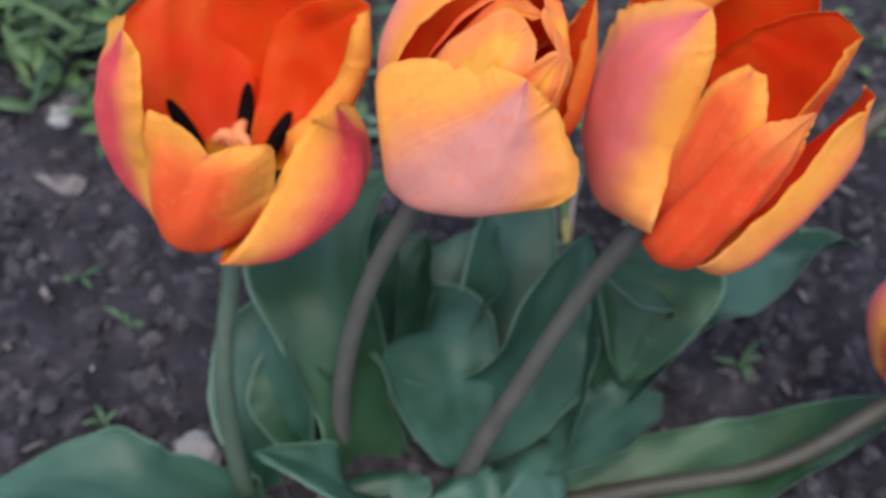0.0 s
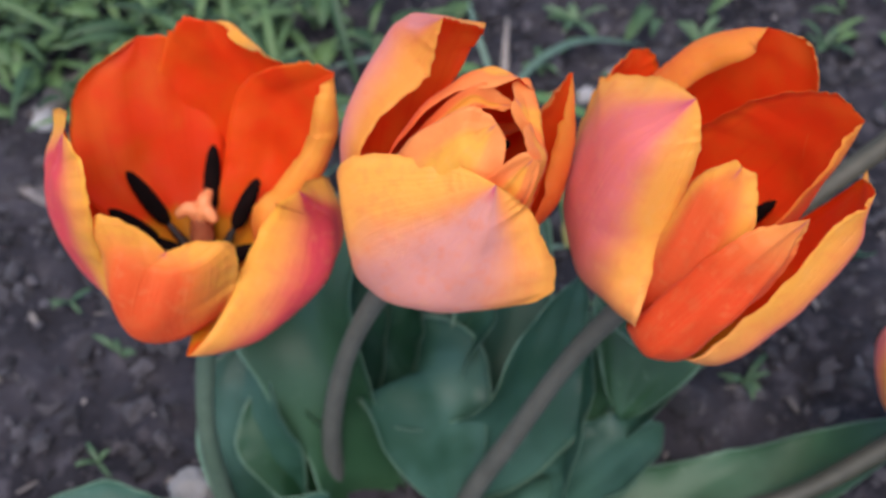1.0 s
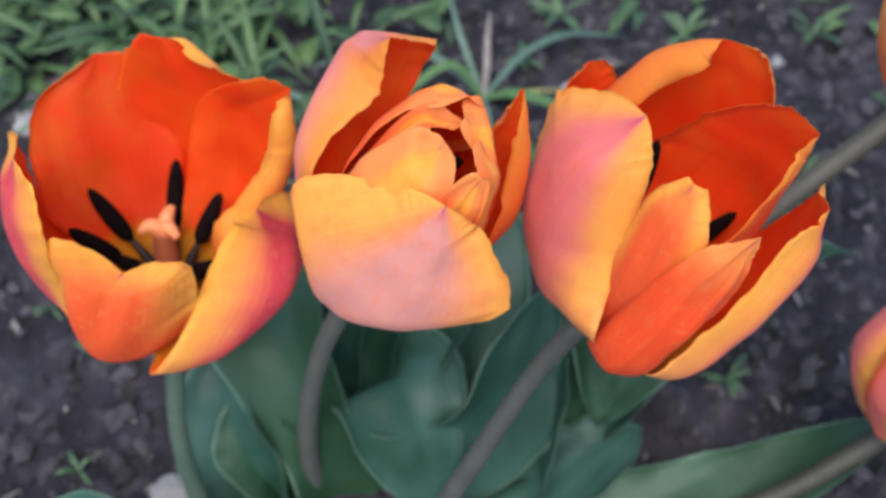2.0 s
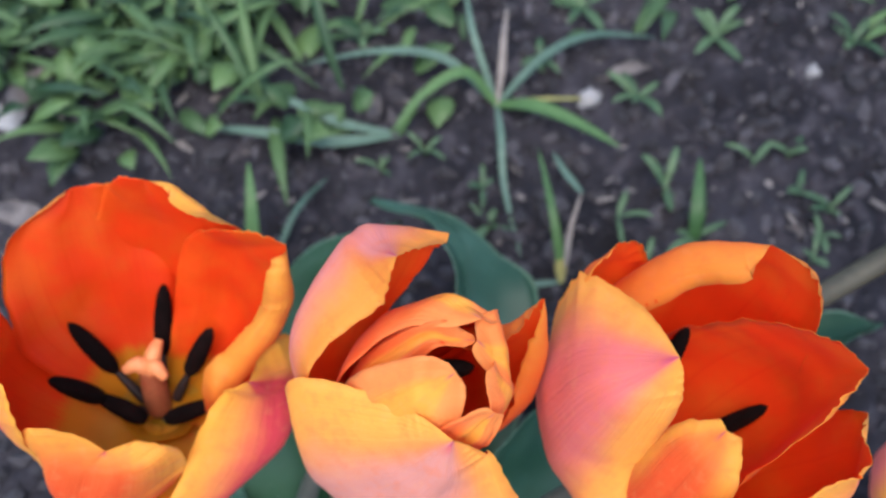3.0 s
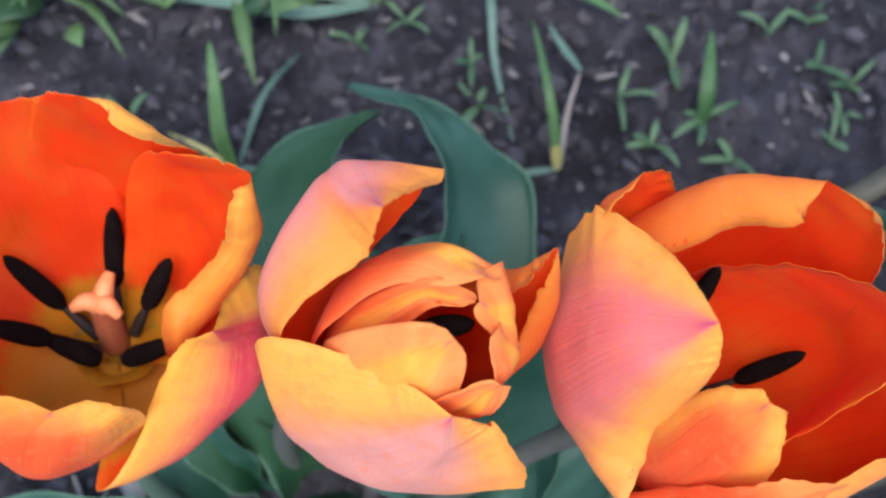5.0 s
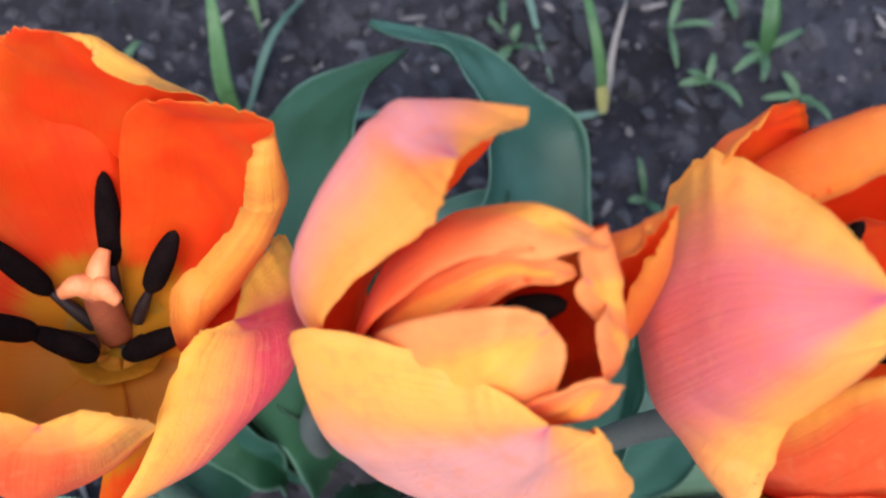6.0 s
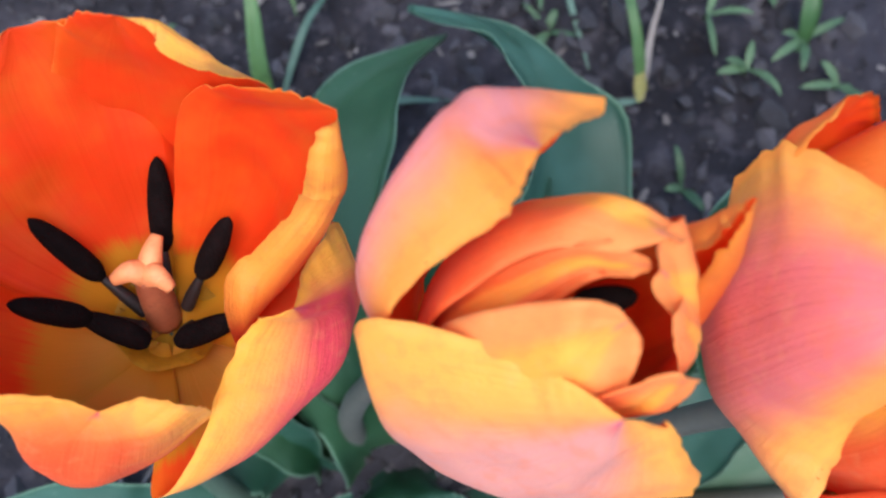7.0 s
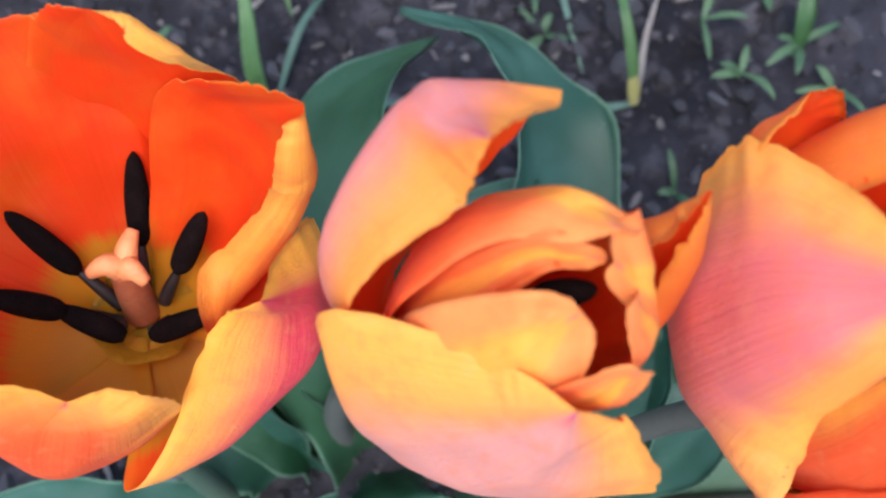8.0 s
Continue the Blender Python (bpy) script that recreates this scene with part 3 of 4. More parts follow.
def closed_bloom(fl, seed, tall=62, outside=None, within=None):
    """Six petals of a nearly closed bloom."""
    for i in range(6):
        az, outer = i * 60 + 20, i % 2 == 0
        k = 1.0 if outer else 0.86
        petal(fl, [(az, 15 * k, 3), (az, 27 * k, 22), (az, 23 * k, 44)], [(az - 42, 14 * k, 4), (az - 48, 25 * k, 24), (az - 34, 20 * k, 46)],
              [(az + 42, 14 * k, 4), (az + 48, 25 * k, 24), (az + 34, 20 * k, 46)], (az, 13 * k, tall - (0 if outer else 4)), (outside or M_OUT_C) if outer else (within or M_OUT_IN), M_IN_PALE, seed=seed + i)


t_low = tulip("low orange-red tulip with a rosy flush, leaning out of the clump")
FD = Flower(t_low, (0.1725, -0.022, 0.048), (0.012, 0.010, 0.05))
closed_bloom(FD, 31, 60, M_OUT_C, M_OUT_C2)
stem(t_low, [(0.040, -0.040, -0.004), (0.085, -0.040, 0.014), (0.130, -0.036, 0.024), (0.1725, -0.022, 0.0485)], (0.0042, 0.0038, 0.0034, 0.0038), M_STEM_BROWN)
t_far = tulip("yellow-orange tulip leaning far out on a long stem")
FE = Flower(t_far, (0.1785, 0.060, 0.1135), (0.02, 0.010, 0.05))
closed_bloom(FE, 41, 62, M_OUT_CORE, M_OUT_CORE)
stem(t_far, [(0.040, -0.006, -0.004), (0.085, 0.022, 0.036), (0.136, 0.0425, 0.083), (0.1785, 0.060, 0.1140)], (0.0046, 0.0042, 0.0036, 0.0040), M_STEM_BROWN)

# leaves of the clump
leaf(t_open, [(-0.050, -0.034, -0.001), (-0.080, -0.044, 0.021), (-0.108, -0.043, 0.024), (-0.154, -0.043, 0.010)], 0.032, (-15, 10), 0.30, 0.12, 1.5, 0.5)
leaf(t_open, [(-0.014, -0.020, -0.003), (-0.023, -0.006, 0.040), (-0.030, 0.022, 0.064), (-0.021, 0.062, 0.058), (0.008, 0.098, 0.036)], 0.046, (15, 40), 0.36, 0.15, 1.9, 2.0, 0.52, material=M_LEAF_GREEN)
leaf(t_open, [(-0.042, -0.026, -0.003), (-0.050, -0.016, 0.022), (-0.052, 0.000, 0.040), (-0.047, 0.018, 0.050)], 0.036, (20, 10), 0.40, 0.08, 1.5, 0.0)
leaf(t_open, [(-0.030, -0.020, -0.003), (-0.037, -0.014, 0.020), (-0.041, -0.006, 0.034), (-0.040, 0.006, 0.044)], 0.032, (10, 15), 0.35, 0.08, 1.4, 1.1, material=M_LEAF_GREEN)
leaf(t_half, [(0.012, -0.008, -0.003), (0.031, 0.022, 0.036), (0.036, 0.052, 0.054), (0.024, 0.084, 0.056), (-0.003, 0.103, 0.044)], 0.036, (-30, -45), 0.42, 0.11, 1.8, 1.0, 0.40)
leaf(t_half, [(-0.002, -0.012, -0.003), (0.002, 0.002, 0.030), (0.008, 0.003, 0.048), (0.0135, -0.013, 0.040), (0.0175, -0.030, 0.010)], 0.046, (0, 10), 0.10, 0.03, 1.2, 0.5, 0.56, 0.6)
leaf(t_half, [(0.006, -0.006, -0.003), (0.014, 0.014, 0.030), (0.024, 0.032, 0.046), (0.034, 0.046, 0.056)], 0.038, (10, 20), 0.50, 0.12, 1.8, 1.7)
leaf(t_half, [(-0.012, -0.006, -0.003), (-0.008, 0.012, 0.032), (0.000, 0.028, 0.048), (0.008, 0.040, 0.058)], 0.034, (-10, 15), 0.45, 0.08, 1.6, 0.4)
leaf(t_half, [(-0.026, -0.010, -0.003), (-0.022, 0.012, 0.034), (-0.016, 0.030, 0.052), (-0.006, 0.048, 0.060)], 0.034, (-25, 10), 0.40, 0.08, 1.6, 2.4)
leaf(t_cup, [(0.016, -0.018, -0.003), (0.036, -0.012, 0.030), (0.048, 0.002, 0.060), (0.060, 0.016, 0.085)], 0.038, (-35, -60), 0.45, 0.10, 2.0, 0.3)
leaf(t_cup, [(0.050, -0.012, -0.003), (0.074, 0.010, 0.040), (0.088, 0.021, 0.060), (0.086, 0.008, 0.058), (0.077, -0.010, 0.034)], 0.044, (0, 10), 0.16, 0.06, 1.5, 1.2, 0.60, 0.7, material=M_LEAF_GREEN)
leaf(t_cup, [(0.052, -0.030, -0.003), (0.056, -0.018, 0.024), (0.060, -0.004, 0.046), (0.066, 0.014, 0.064)], 0.030, (30, 40), 0.70, 0.10, 1.6, 2.2)
leaf(t_cup, [(0.050, -0.014, -0.003), (0.086, 0.006, 0.030), (0.118, 0.028, 0.044), (0.150, 0.044, 0.044), (0.181, 0.055, 0.038)], 0.036, (-10, 30), 0.40, 0.22, 2.0, 2.6, 0.45, 0.9)
leaf(t_cup, [(0.036, -0.026, -0.003), (0.058, -0.024, 0.020), (0.078, -0.016, 0.024), (0.094, -0.006, 0.022)], 0.030, (10, 0), 0.30, 0.08, 1.5, 0.8)
leaf(t_low, [(0.036, -0.038, -0.003), (0.090, -0.038, 0.012), (0.132, -0.028, 0.018), (0.192, -0.004, 0.018)], 0.036, (-12, 10), 0.35, 0.10, 1.5, 0.2, material=M_LEAF_GREEN)
leaf(t_cup, [(0.028, -0.026, -0.003), (0.040, -0.032, 0.018), (0.047, -0.038, 0.016), (0.054, -0.048, 0.004)], 0.032, (0, 0), -0.15, 0.06, 1.5, 0.9, 0.5)
leaf(t_cup, [(0.014, -0.028, -0.003), (0.020, -0.036, 0.014), (0.024, -0.044, 0.011), (0.028, -0.054, 0.004)], 0.028, (10, 0), -0.12, 0.06, 1.5, 0.2, 0.5)
leaf(t_open, [(-0.012, -0.036, -0.003), (-0.018, -0.046, 0.022), (-0.028, -0.047, 0.036), (-0.049, -0.044, 0.044)], 0.026, (0, -20), 0.30, 0.05, 1.2, 0.4)
leaf(t_half, [(-0.010, -0.026, -0.003), (-0.010, -0.036, 0.016), (-0.008, -0.046, 0.013), (-0.006, -0.060, 0.004)], 0.036, (0, 0), -0.10, 0.05, 1.2, 1.4, 0.5)


# ---------------------------------------------------------------- ground
def soil_height(x, y):
    near = 1.0 / (1.0 + max(math.hypot(x, y) - 0.5, 0.0) * 2.0)
    p = Vector((x, y, 0.3))
    h = noise.noise(p * 9) * 0.004 + noise.noise(p * 28) * 0.0042 + noise.noise(p * 75) * 0.0044 + noise.noise(p * 170) * 0.0030
    return h * near - 0.001


def ground():
    n = 250
    k = 7.2
    axis = [math.sinh(k * (2 * i / n - 1)) / math.sinh(k) * 300.0 for i in range(n + 1)]
    # keep an even, fine mesh near the clump
    fine = [-0.40 + 0.80 * i / 230 for i in range(231)]
    axis = [v for v in axis if abs(v) > 0.44]
    axis = sorted(axis + fine)
    verts = [(x, y + 0.08, soil_height(x, y + 0.08)) for y in axis for x in axis]
    m = len(axis)
    faces = [(j * m + i, j * m + i + 1, (j + 1) * m + i + 1, (j + 1) * m + i) for j in range(m - 1) for i in range(m - 1)]
    data = bpy.data.meshes.new("ground")
    data.from_pydata(verts, [], faces)
    data.materials.append(M_SOIL)
    data.polygons.foreach_set("use_smooth", [True] * len(faces))
    return tagged(new("ground", data), "dark crumbly garden soil with fine clods", "soil", kind="structure")


ground()
rnd = random.Random(7)


def clods():
    """Crumbs and clods of soil over the bed, joined."""
    verts, faces = [], []
    ico = bmesh.new()
    bmesh.ops.create_icosphere(ico, subdivisions=1, radius=1.0)
    iv = [v.co.copy() for v in ico.verts]
    fv = [[v.index for v in f.verts] for f in ico.faces]
    ico.free()
    for _ in range(16000):
        x, y = rnd.uniform(-0.34, 0.40), rnd.uniform(-0.14, 0.42)
        r = 0.0006 + 0.0046 * rnd.random() ** 3.5
        off, turn = len(verts), Euler((rnd.random() * 6, rnd.random() * 6, rnd.random() * 6)).to_matrix()
        sc = Vector((rnd.uniform(0.7, 1.3), rnd.uniform(0.7, 1.2), rnd.uniform(0.45, 0.8)))
        z = soil_height(x, y) + r * 0.10
        for v in iv:
            w = turn @ Vector((v.x * sc.x, v.y * sc.y, v.z * sc.z)) * r * (1 + 0.75 * noise.noise(v * 1.5 + Vector((x * 90, y * 90, 0))) + 0.5 * noise.noise(v * 4.1 + Vector((x * 70, 3, y * 70))))
            verts.append((w.x + x, w.y + y, w.z + z))
        faces += [[off + i for i in f] for f in fv]
    data = bpy.data.meshes.new("soil_crumbs")
    data.from_pydata(verts, [], faces)
    data.materials.append(M_CLOD)
    tagged(new("soil_crumbs", data), "loose dark soil crumbs and clods on the bed", "soil crumbs", kind="stuff")


clods()


def dry_bits():
    """Pale flakes, straw and chips scattered on the soil, joined."""
    verts, faces = [], []
    for _ in range(560):
        x, y = rnd.uniform(-0.34, 0.40), rnd.uniform(-0.12, 0.40)
        ln, wd = 0.0015 + 0.009 * rnd.random() ** 2, rnd.uniform(0.0006, 0.0030)
        a, tilt = rnd.random() * 6.28, rnd.uniform(-0.3, 0.3)
        z = soil_height(x, y) + 0.0016
        c, s = math.cos(a), math.sin(a)
        off = len(verts)
        for u, v in ((-1, -0.6), (-0.2, -1), (1, -0.4), (0.9, 0.5), (0.0, 1), (-0.9, 0.6)):
            px, py = u * ln / 2, v * wd / 2
            for dz in (0.0, 0.0005):
                verts.append((x + px * c - py * s, y + px * s + py * c, z + dz + u * tilt * ln / 2))
        top, bot = [off + 2 * i + 1 for i in range(6)], [off + 2 * i for i in range(6)]
        faces += [top, bot[::-1]] + [[bot[i], bot[(i + 1) % 6], top[(i + 1) % 6], top[i]] for i in range(6)]
    data = bpy.data.meshes.new("dry_litter")
    data.from_pydata(verts, [], faces)
    data.materials.append(M_STRAW)
    tagged(new("dry_litter", data), "pale dry flakes and straw bits on soil", "litter", kind="stuff")


dry_bits()


def stone(x, y, size, flat=0.7, seed=0, label="pale grey rough stone half sunk in soil"):
    bm = bmesh.new()
    bmesh.ops.create_icosphere(bm, subdivisions=4, radius=1.0)
    for v in bm.verts:
        n = noise.noise(v.co * 1.3 + Vector((seed, 0, 0))) * 0.35 + noise.noise(v.co * 4 + Vector((0, seed, 0))) * 0.10
        v.co = v.co * (1 + n)
        v.co = Vector((v.co.x * size, v.co.y * size * 0.8, v.co.z * size * flat))
    ob = mesh_object("stone", bm, [M_STONE])
    ob.matrix_world = pose(x, y, soil_height(x, y) + size * flat * 0.45, 0, 0, seed * 40)
    return tagged(ob, label, "stone")


stone(-0.0765, -0.0185, 0.0095, 0.5, 3)
stone(0.088, 0.178, 0.0055, 0.8, 5, "small pale pebble on the soil")
stone(-0.168, 0.170, 0.008, 0.5, 8, "small pale pebble on the soil")


def dry_leaf(x, y, length, width, turn, seed, label):
    """A crumpled, withered leaf fragment lying on the soil."""
    r = random.Random(seed)
    grid = []
    for i in range(15):
        t = i / 14
        w = width / 2 * max(math.sin(math.pi * (0.06 + 0.88 * t)), 0.12) * (1 + 0.25 * noise.noise(Vector((t * 4, seed, 0))))
        row = []
        for j in range(7):
            q = j / 3 - 1
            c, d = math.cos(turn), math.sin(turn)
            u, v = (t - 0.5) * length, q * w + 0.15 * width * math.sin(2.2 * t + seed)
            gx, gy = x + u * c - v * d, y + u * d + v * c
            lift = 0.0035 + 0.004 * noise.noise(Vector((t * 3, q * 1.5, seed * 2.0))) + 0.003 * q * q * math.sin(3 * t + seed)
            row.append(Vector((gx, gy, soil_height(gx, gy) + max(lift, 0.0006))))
        grid.append(row)
    ob = mesh_object("dry_leaf", sheet_shell(grid, 0.0004, Vector((x, y, 5))), [M_DRY, M_DRY])
    return tagged(ob, label, "dry leaf", "dry leaves on the soil")


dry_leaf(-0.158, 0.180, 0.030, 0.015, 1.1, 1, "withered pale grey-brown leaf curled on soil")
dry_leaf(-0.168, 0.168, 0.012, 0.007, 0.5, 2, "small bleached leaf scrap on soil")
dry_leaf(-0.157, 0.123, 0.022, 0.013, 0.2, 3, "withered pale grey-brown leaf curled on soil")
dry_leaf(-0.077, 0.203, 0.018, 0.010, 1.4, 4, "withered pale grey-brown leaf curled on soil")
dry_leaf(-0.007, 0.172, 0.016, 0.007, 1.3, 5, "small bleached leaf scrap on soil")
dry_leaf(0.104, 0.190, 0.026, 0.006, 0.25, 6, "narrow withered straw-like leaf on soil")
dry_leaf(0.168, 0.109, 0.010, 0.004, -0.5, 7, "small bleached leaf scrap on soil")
stone(0.189, 0.192, 0.0038, 0.8, 11, "small pale pebble on the soil")


# ---------------------------------------------------------------- grass and weeds
def strip(points, width, fold=0.25, taper=1.0, blunt=0.6, start=0.45, nt=18, ns=4):
    """A blade: a thin folded strip along a smooth line, as a grid for sheet_shell."""
    pts = [Vector(p) for p in points]
    grid = []
    for i in range(nt + 1):
        t = i / nt
        p = spline(pts, t)
        d = (spline(pts, min(t + 0.03, 1)) - spline(pts, max(t - 0.03, 0))).normalized()
        side = d.cross(Vector((0, 0, 1)))
        side = side.normalized() if side.length > 1e-3 else Vector((1, 0, 0))
        up = side.cross(d)
        w = max(width / 2 * (start + (1 - start) * min(t * 3, 1)) * (1 - t ** (2.2 * taper)) ** blunt, 0.0002)
        grid.append([p + side * w * (2 * j / ns - 1) + up * fold * w * (2 * j / ns - 1) ** 2 for j in range(ns + 1)])
    return grid


def blade(thing, points, width, material, fold=0.3, name="blade", start=0.5, label=""):
    pts = [(x, y, z + soil_height(x, y)) for x, y, z in points]
    return part(name, sheet_shell(strip(pts, width, fold, start=start), 0.00035, Vector((0, 0, 5))), material, thing, label).data.materials.append(material)


def grass(label):
    return tagged(new("grass_plant"), label, "grass", "grasses in the bed")


g = grass("young grass plant with a broad bright blade and a yellowish base")
blade(g, [(-0.049, 0.091, 0.0), (-0.051, 0.097, 0.016), (-0.051, 0.110, 0.030), (-0.053, 0.126, 0.034)], 0.0062, M_GRASS)
blade(g, [(-0.049, 0.091, 0.001), (-0.061, 0.098, 0.004), (-0.074, 0.105, 0.003)], 0.0022, M_SHEATH)
blade(g, [(-0.049, 0.091, 0.001), (-0.025, 0.088, 0.006), (-0.007, 0.091, 0.006), (0.009, 0.091, 0.003)], 0.0034, M_GRASS_BLUE)
blade(g, [(-0.047, 0.093, 0.001), (-0.037, 0.116, 0.010), (-0.025, 0.136, 0.006)], 0.0030, M_GRASS_BLUE)
g = grass("thin grass plant splitting in a V from a yellow base")
blade(g, [(0.071, 0.089, 0.0), (0.069, 0.098, 0.014), (0.066, 0.114, 0.022), (0.063, 0.142, 0.020)], 0.0042, M_GRASS)
blade(g, [(0.071, 0.089, 0.001), (0.070, 0.093, 0.008), (0.069, 0.098, 0.014)], 0.0046, M_SHEATH, name="sheath")
blade(g, [(0.072, 0.089, 0.001), (0.075, 0.108, 0.008), (0.080, 0.123, 0.012)], 0.0024, M_TWIG)
blade(g, [(0.080, 0.123, 0.012), (0.075, 0.135, 0.012), (0.070, 0.147, 0.008)], 0.0034, M_GRASS_BLUE)
blade(g, [(0.070, 0.089, 0.001), (0.058, 0.086, 0.004), (0.046, 0.082, 0.003)], 0.0032, M_GRASS_BLUE)
g = grass("spreading grass clump with arching blades from a pale yellow node")
NX, NY = 0.047, 0.174
blade(g, [(NX, NY, 0.0), (NX + 0.015, NY - 0.006, 0.010), (NX + 0.032, NY - 0.014, 0.012), (NX + 0.052, NY - 0.024, 0.006)], 0.0075, M_GRASS)
blade(g, [(NX, NY, 0.0), (NX + 0.002, NY + 0.012, 0.010), (NX + 0.003, NY + 0.024, 0.014), (NX + 0.005, NY + 0.042, 0.012)], 0.0036, M_TWIG)
blade(g, [(NX, NY, 0.0), (NX - 0.014, NY + 0.006, 0.014), (NX - 0.032, NY - 0.002, 0.014), (NX - 0.046, NY - 0.018, 0.004)], 0.0060, M_GRASS)
blade(g, [(NX, NY, 0.0), (NX - 0.022, NY + 0.016, 0.014), (NX - 0.05, NY + 0.022, 0.014), (NX - 0.088, NY + 0.020, 0.006)], 0.0050, M_GRASS_BLUE)
blade(g, [(NX, NY, 0.0), (NX + 0.020, NY + 0.018, 0.012), (NX + 0.042, NY + 0.030, 0.012), (NX + 0.072, NY + 0.034, 0.006)], 0.0050, M_GRASS_BLUE)
blade(g, [(NX, NY, 0.0), (NX + 0.001, NY - 0.020, 0.008), (NX + 0.002, NY - 0.042, 0.006), (NX + 0.008, NY - 0.074, 0.003)], 0.0036, M_GRASS_BLUE)
blade(g, [(NX, NY, 0.0), (NX - 0.010, NY + 0.024, 0.018), (NX - 0.014, NY + 0.052, 0.018)], 0.0036, M_GRASS_BLUE)
blade(g, [(NX, NY, 0.0), (NX + 0.018, NY + 0.001, 0.006), (NX + 0.046, NY + 0.004, 0.002)], 0.0026, M_SHEATH)
g = grass("low grass with long bluish blades lying on the soil")
blade(g, [(0.004, 0.157, 0.001), (-0.024, 0.151, 0.010), (-0.054, 0.155, 0.010), (-0.084, 0.161, 0.004)], 0.0062, M_GRASS_BLUE)
blade(g, [(0.004, 0.157, 0.001), (-0.020, 0.159, 0.012), (-0.044, 0.167, 0.016), (-0.074, 0.175, 0.006)], 0.0050, M_GRASS_BLUE)
blade(g, [(0.004, 0.157, 0.001), (0.012, 0.169, 0.010), (0.020, 0.185, 0.010)], 0.0040, M_GRASS)


def seedling(x, y, leaves, size, lean=0.0, seed=0, upright=0.5):
    """A young weed: a short stalk and a few narrow, pointed leaves."""
    r = random.Random(seed)
    ob = tagged(new("seedling"), "young green weed seedling with narrow leaves", "weed", "seedlings in the bed")
    z = soil_height(x, y)
    top = Vector((x + lean * 0.3, y, z + size * 0.25))
    part("stalk", tube([(x, y, z - 0.002), ((x + top.x) / 2, y, z + size * 0.12), top], (0.0007, 0.0007, 0.0006), 6, 6), M_WEED, ob)
    a0 = r.random() * 6.28
    for i in range(leaves):
        a = a0 + i * 6.28 / leaves + r.uniform(-0.9, 0.9)
        ln, rise = size * r.uniform(0.45, 1.25), r.uniform(0.1, 1.6) * upright
        d = Vector((math.cos(a), math.sin(a), 0))
        pts = [top, top + d * ln * 0.4 + Vector((0, 0, ln * rise * 0.6)), top + d * ln * 0.75 + Vector((0, 0, ln * rise * 0.8)), top + d * ln + Vector((0, 0, ln * rise * 0.7))]
        part("leaf", sheet_shell(strip(pts, size * r.uniform(0.16, 0.34), 0.25, 1.2, 0.7, 0.35, 10, 4), 0.0003, Vector((0, 0, 5))), M_WEED, ob).data.materials.append(M_WEED)
    return ob


for i, (x, y, k, size) in enumerate((
        (-0.089, 0.111, 4, 0.013), (-0.003, 0.142, 4, 0.011), (0.042, 0.114, 4, 0.015), (0.096, 0.118, 3, 0.016), (0.126, 0.107, 5, 0.017), (0.106, 0.097, 4, 0.016),
        (0.136, 0.091, 4, 0.015), (0.082, 0.058, 3, 0.013), (0.173, 0.097, 3, 0.013), (0.178, 0.108, 3, 0.013), (0.173, 0.130, 3, 0.015), (0.040, 0.131, 4, 0.012), (0.185, 0.122, 3, 0.012), (0.156, 0.144, 2, 0.015), (0.016, 0.148, 4, 0.011),
        (0.117, 0.132, 5, 0.016), (0.147, 0.211, 6, 0.020), (0.173, 0.150, 3, 0.016), (0.209, 0.207, 5, 0.016), (0.110, 0.178, 6, 0.017), (-0.111, 0.040, 4, 0.012),
        (-0.111, -0.008, 4, 0.009), (0.133, 0.021, 6, 0.015), (0.233, 0.105, 3, 0.016), (-0.013, 0.209, 6, 0.022), (0.087, 0.224, 6, 0.020),
        (0.067, 0.199, 5, 0.016), (0.232, 0.159, 4, 0.013), (-0.135, 0.064, 4, 0.012), (0.257, 0.229, 5, 0.018), (0.215, 0.064, 4, 0.010))):
    seedling(x, y, k, size * 0.85, 0.0, 100 + i)
# a broader upright blade among the seedlings
g = grass("single upright bright green blade among seedlings")
blade(g, [(0.126, 0.105, 0.0), (0.126, 0.112, 0.012), (0.127, 0.122, 0.018), (0.129, 0.137, 0.017)], 0.0066, M_GRASS)


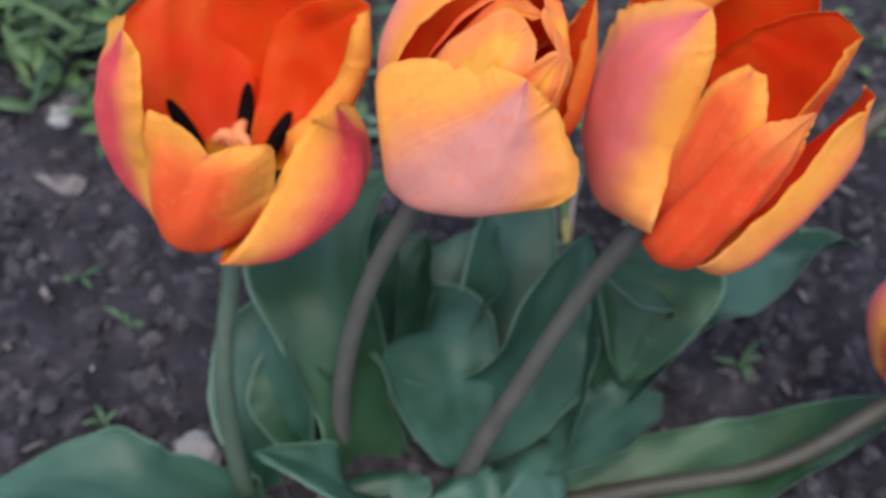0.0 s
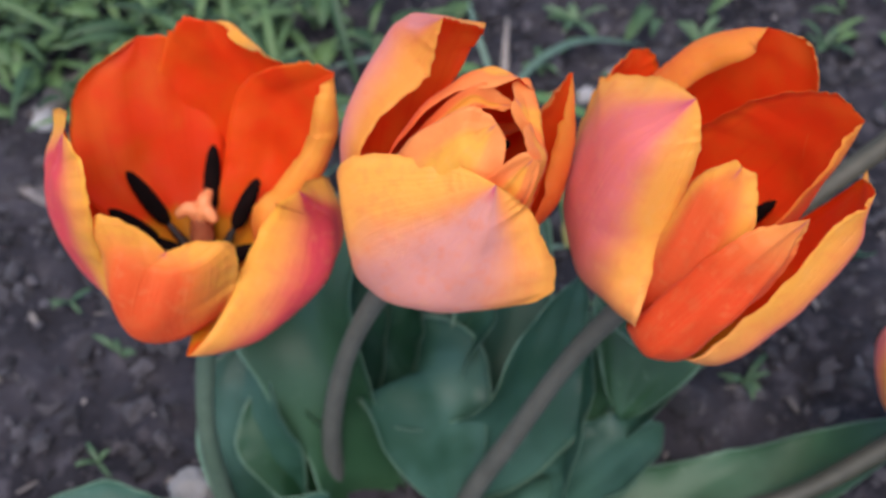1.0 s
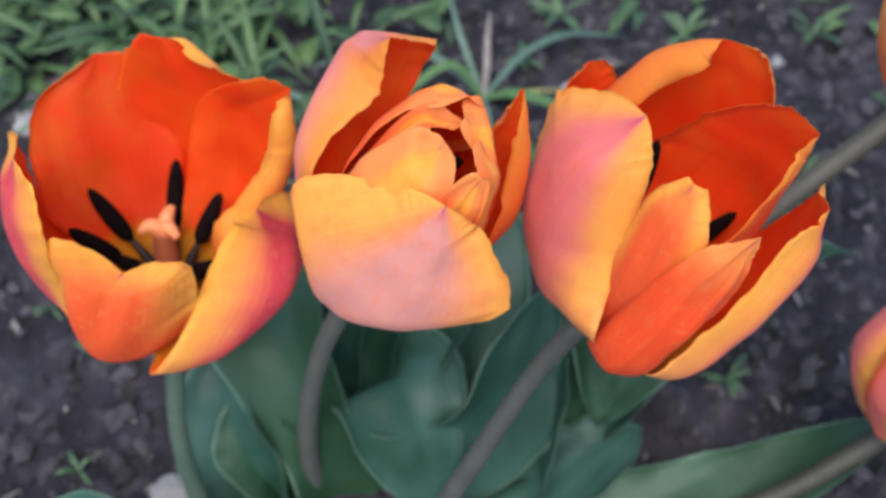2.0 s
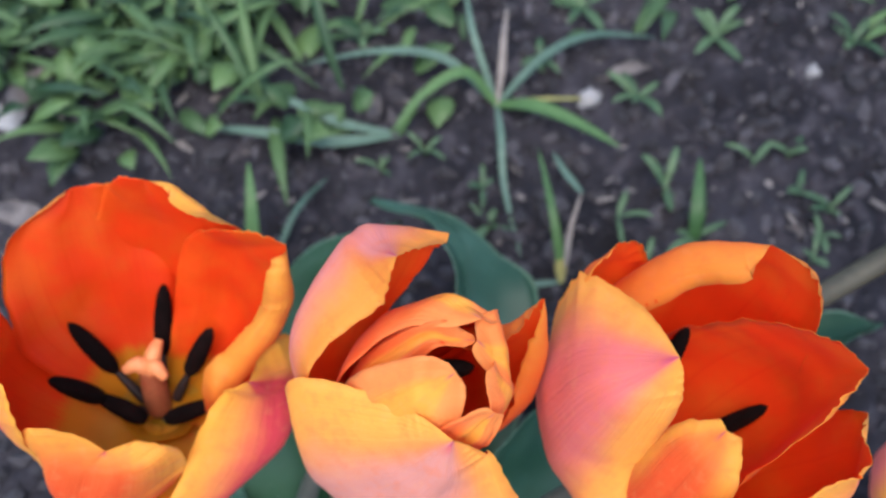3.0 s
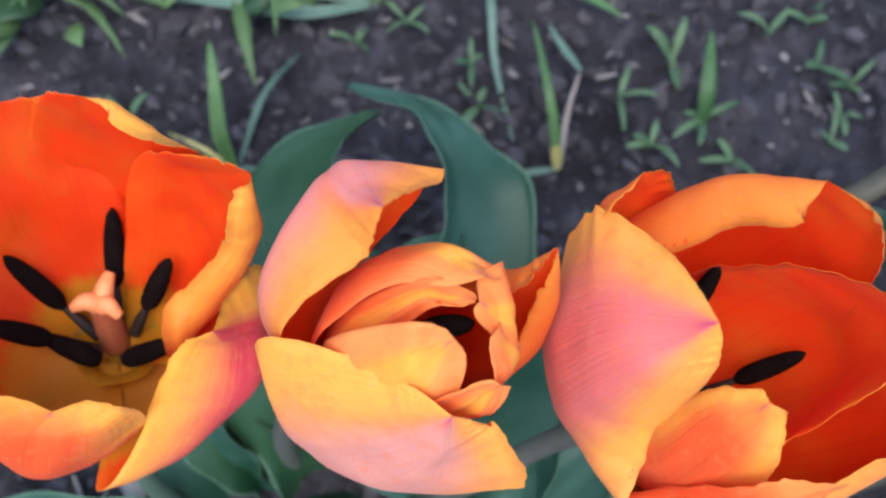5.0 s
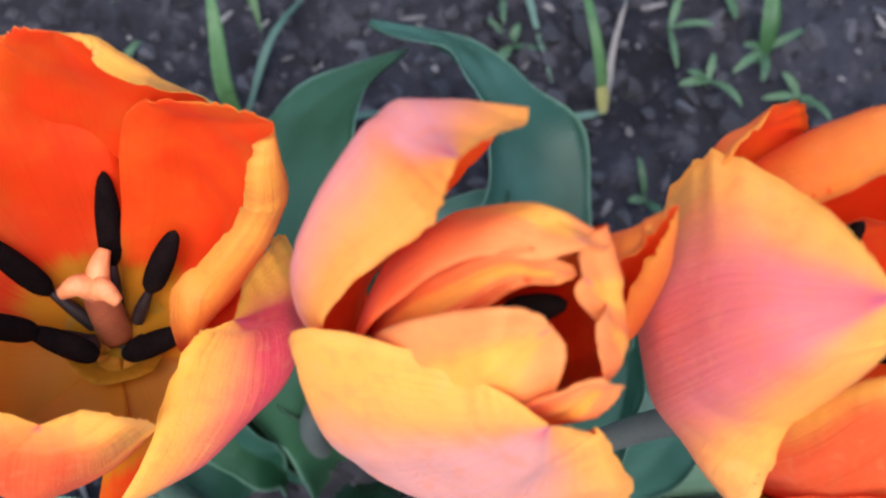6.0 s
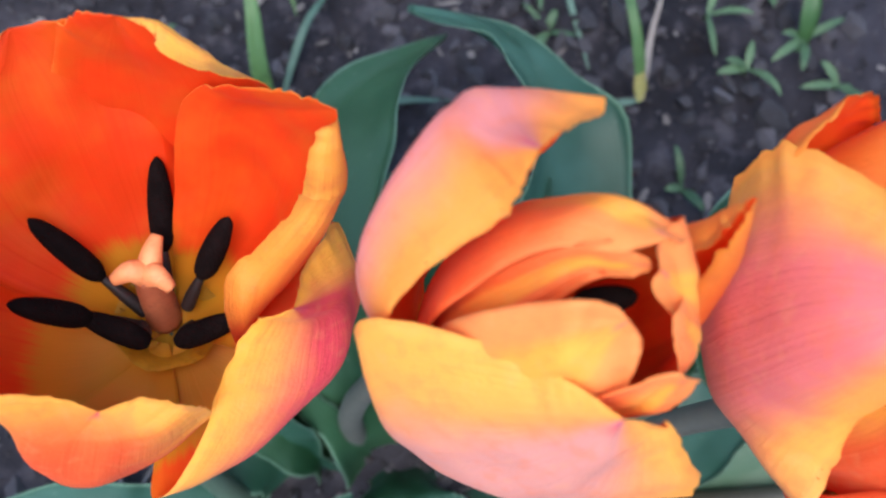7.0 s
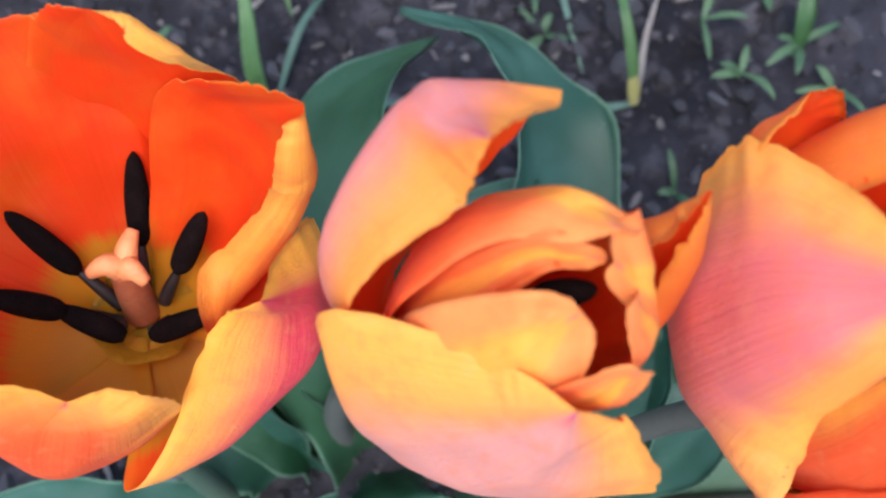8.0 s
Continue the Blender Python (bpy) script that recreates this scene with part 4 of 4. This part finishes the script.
def weed_patch():
    """Dense low weeds: hundreds of small round and narrow leaves on runners, joined."""
    r = random.Random(21)
    verts, faces = [], []

    def small_leaf(p, d, up, ln, wd, curl):
        side = d.cross(up).normalized()
        off, n = len(verts), 5
        for i in range(n + 1):
            t = i / n
            w = wd / 2 * max(math.sin(math.pi * (0.08 + 0.92 * t) ** 0.85), 0.03)
            c = p + d * ln * t + up * (curl * ln * t * (1 - t) * 2)
            for s in (-1, 0, 1):
                q = c + side * s * w + up * abs(s) * w * 0.3
                verts.append(tuple(q))
            for s in (-1, 0, 1):
                q = c + side * s * w * 0.96 + up * (abs(s) * w * 0.3 - 0.0003)
                verts.append(tuple(q))
        for i in range(n):
            a, b = off + i * 6, off + (i + 1) * 6
            for k in (0, 1):
                faces.append((a + k, a + k + 1, b + k + 1, b + k))
                faces.append((a + 3 + k, b + 3 + k, b + 4 + k, a + 4 + k))
            faces.append((a, b, b + 3, a + 3))
            faces.append((a + 2, a + 5, b + 5, b + 2))

    for _ in range(640):
        x, y = r.gauss(-0.125, 0.060), r.gauss(0.215, 0.055)
        thin = 0.5 + 0.5 * noise.noise(Vector((x * 22, y * 22, 4)))
        if y < 0.148 + 0.012 * noise.noise(Vector((x * 30, 1, 2))) or r.random() > thin * 1.25:
            continue
        z = soil_height(x, y) + r.uniform(0.002, 0.022)
        a, rise = r.random() * 6.28, r.uniform(-0.2, 0.7)
        d = Vector((math.cos(a), math.sin(a), rise)).normalized()
        up = Vector((r.uniform(-0.3, 0.3), r.uniform(-0.3, 0.3), 1)).normalized()
        if r.random() < 0.62:
            small_leaf(Vector((x, y, z)), d, up, r.uniform(0.010, 0.024), r.uniform(0.007, 0.014), 0.2)
        else:
            small_leaf(Vector((x, y, z)), d, up, r.uniform(0.025, 0.060), r.uniform(0.0035, 0.0065), 0.35)
    for _ in range(260):
        x, y = r.uniform(-0.33, 0.38), r.uniform(0.20, 0.42)
        z = soil_height(x, y) + r.uniform(0.001, 0.012)
        a = r.random() * 6.28
        d = Vector((math.cos(a), math.sin(a), r.uniform(0, 0.6))).normalized()
        small_leaf(Vector((x, y, z)), d, Vector((0, 0, 1)), r.uniform(0.010, 0.035), r.uniform(0.003, 0.007), 0.3)
    data = bpy.data.meshes.new("weed_patch")
    data.from_pydata(verts, [], faces)
    data.materials.append(M_WEEDS)
    data.polygons.foreach_set("use_smooth", [True] * len(faces))
    tagged(new("weed_patch", data), "dense patch of low green chickweed and grass", "weeds", kind="stuff")


weed_patch()
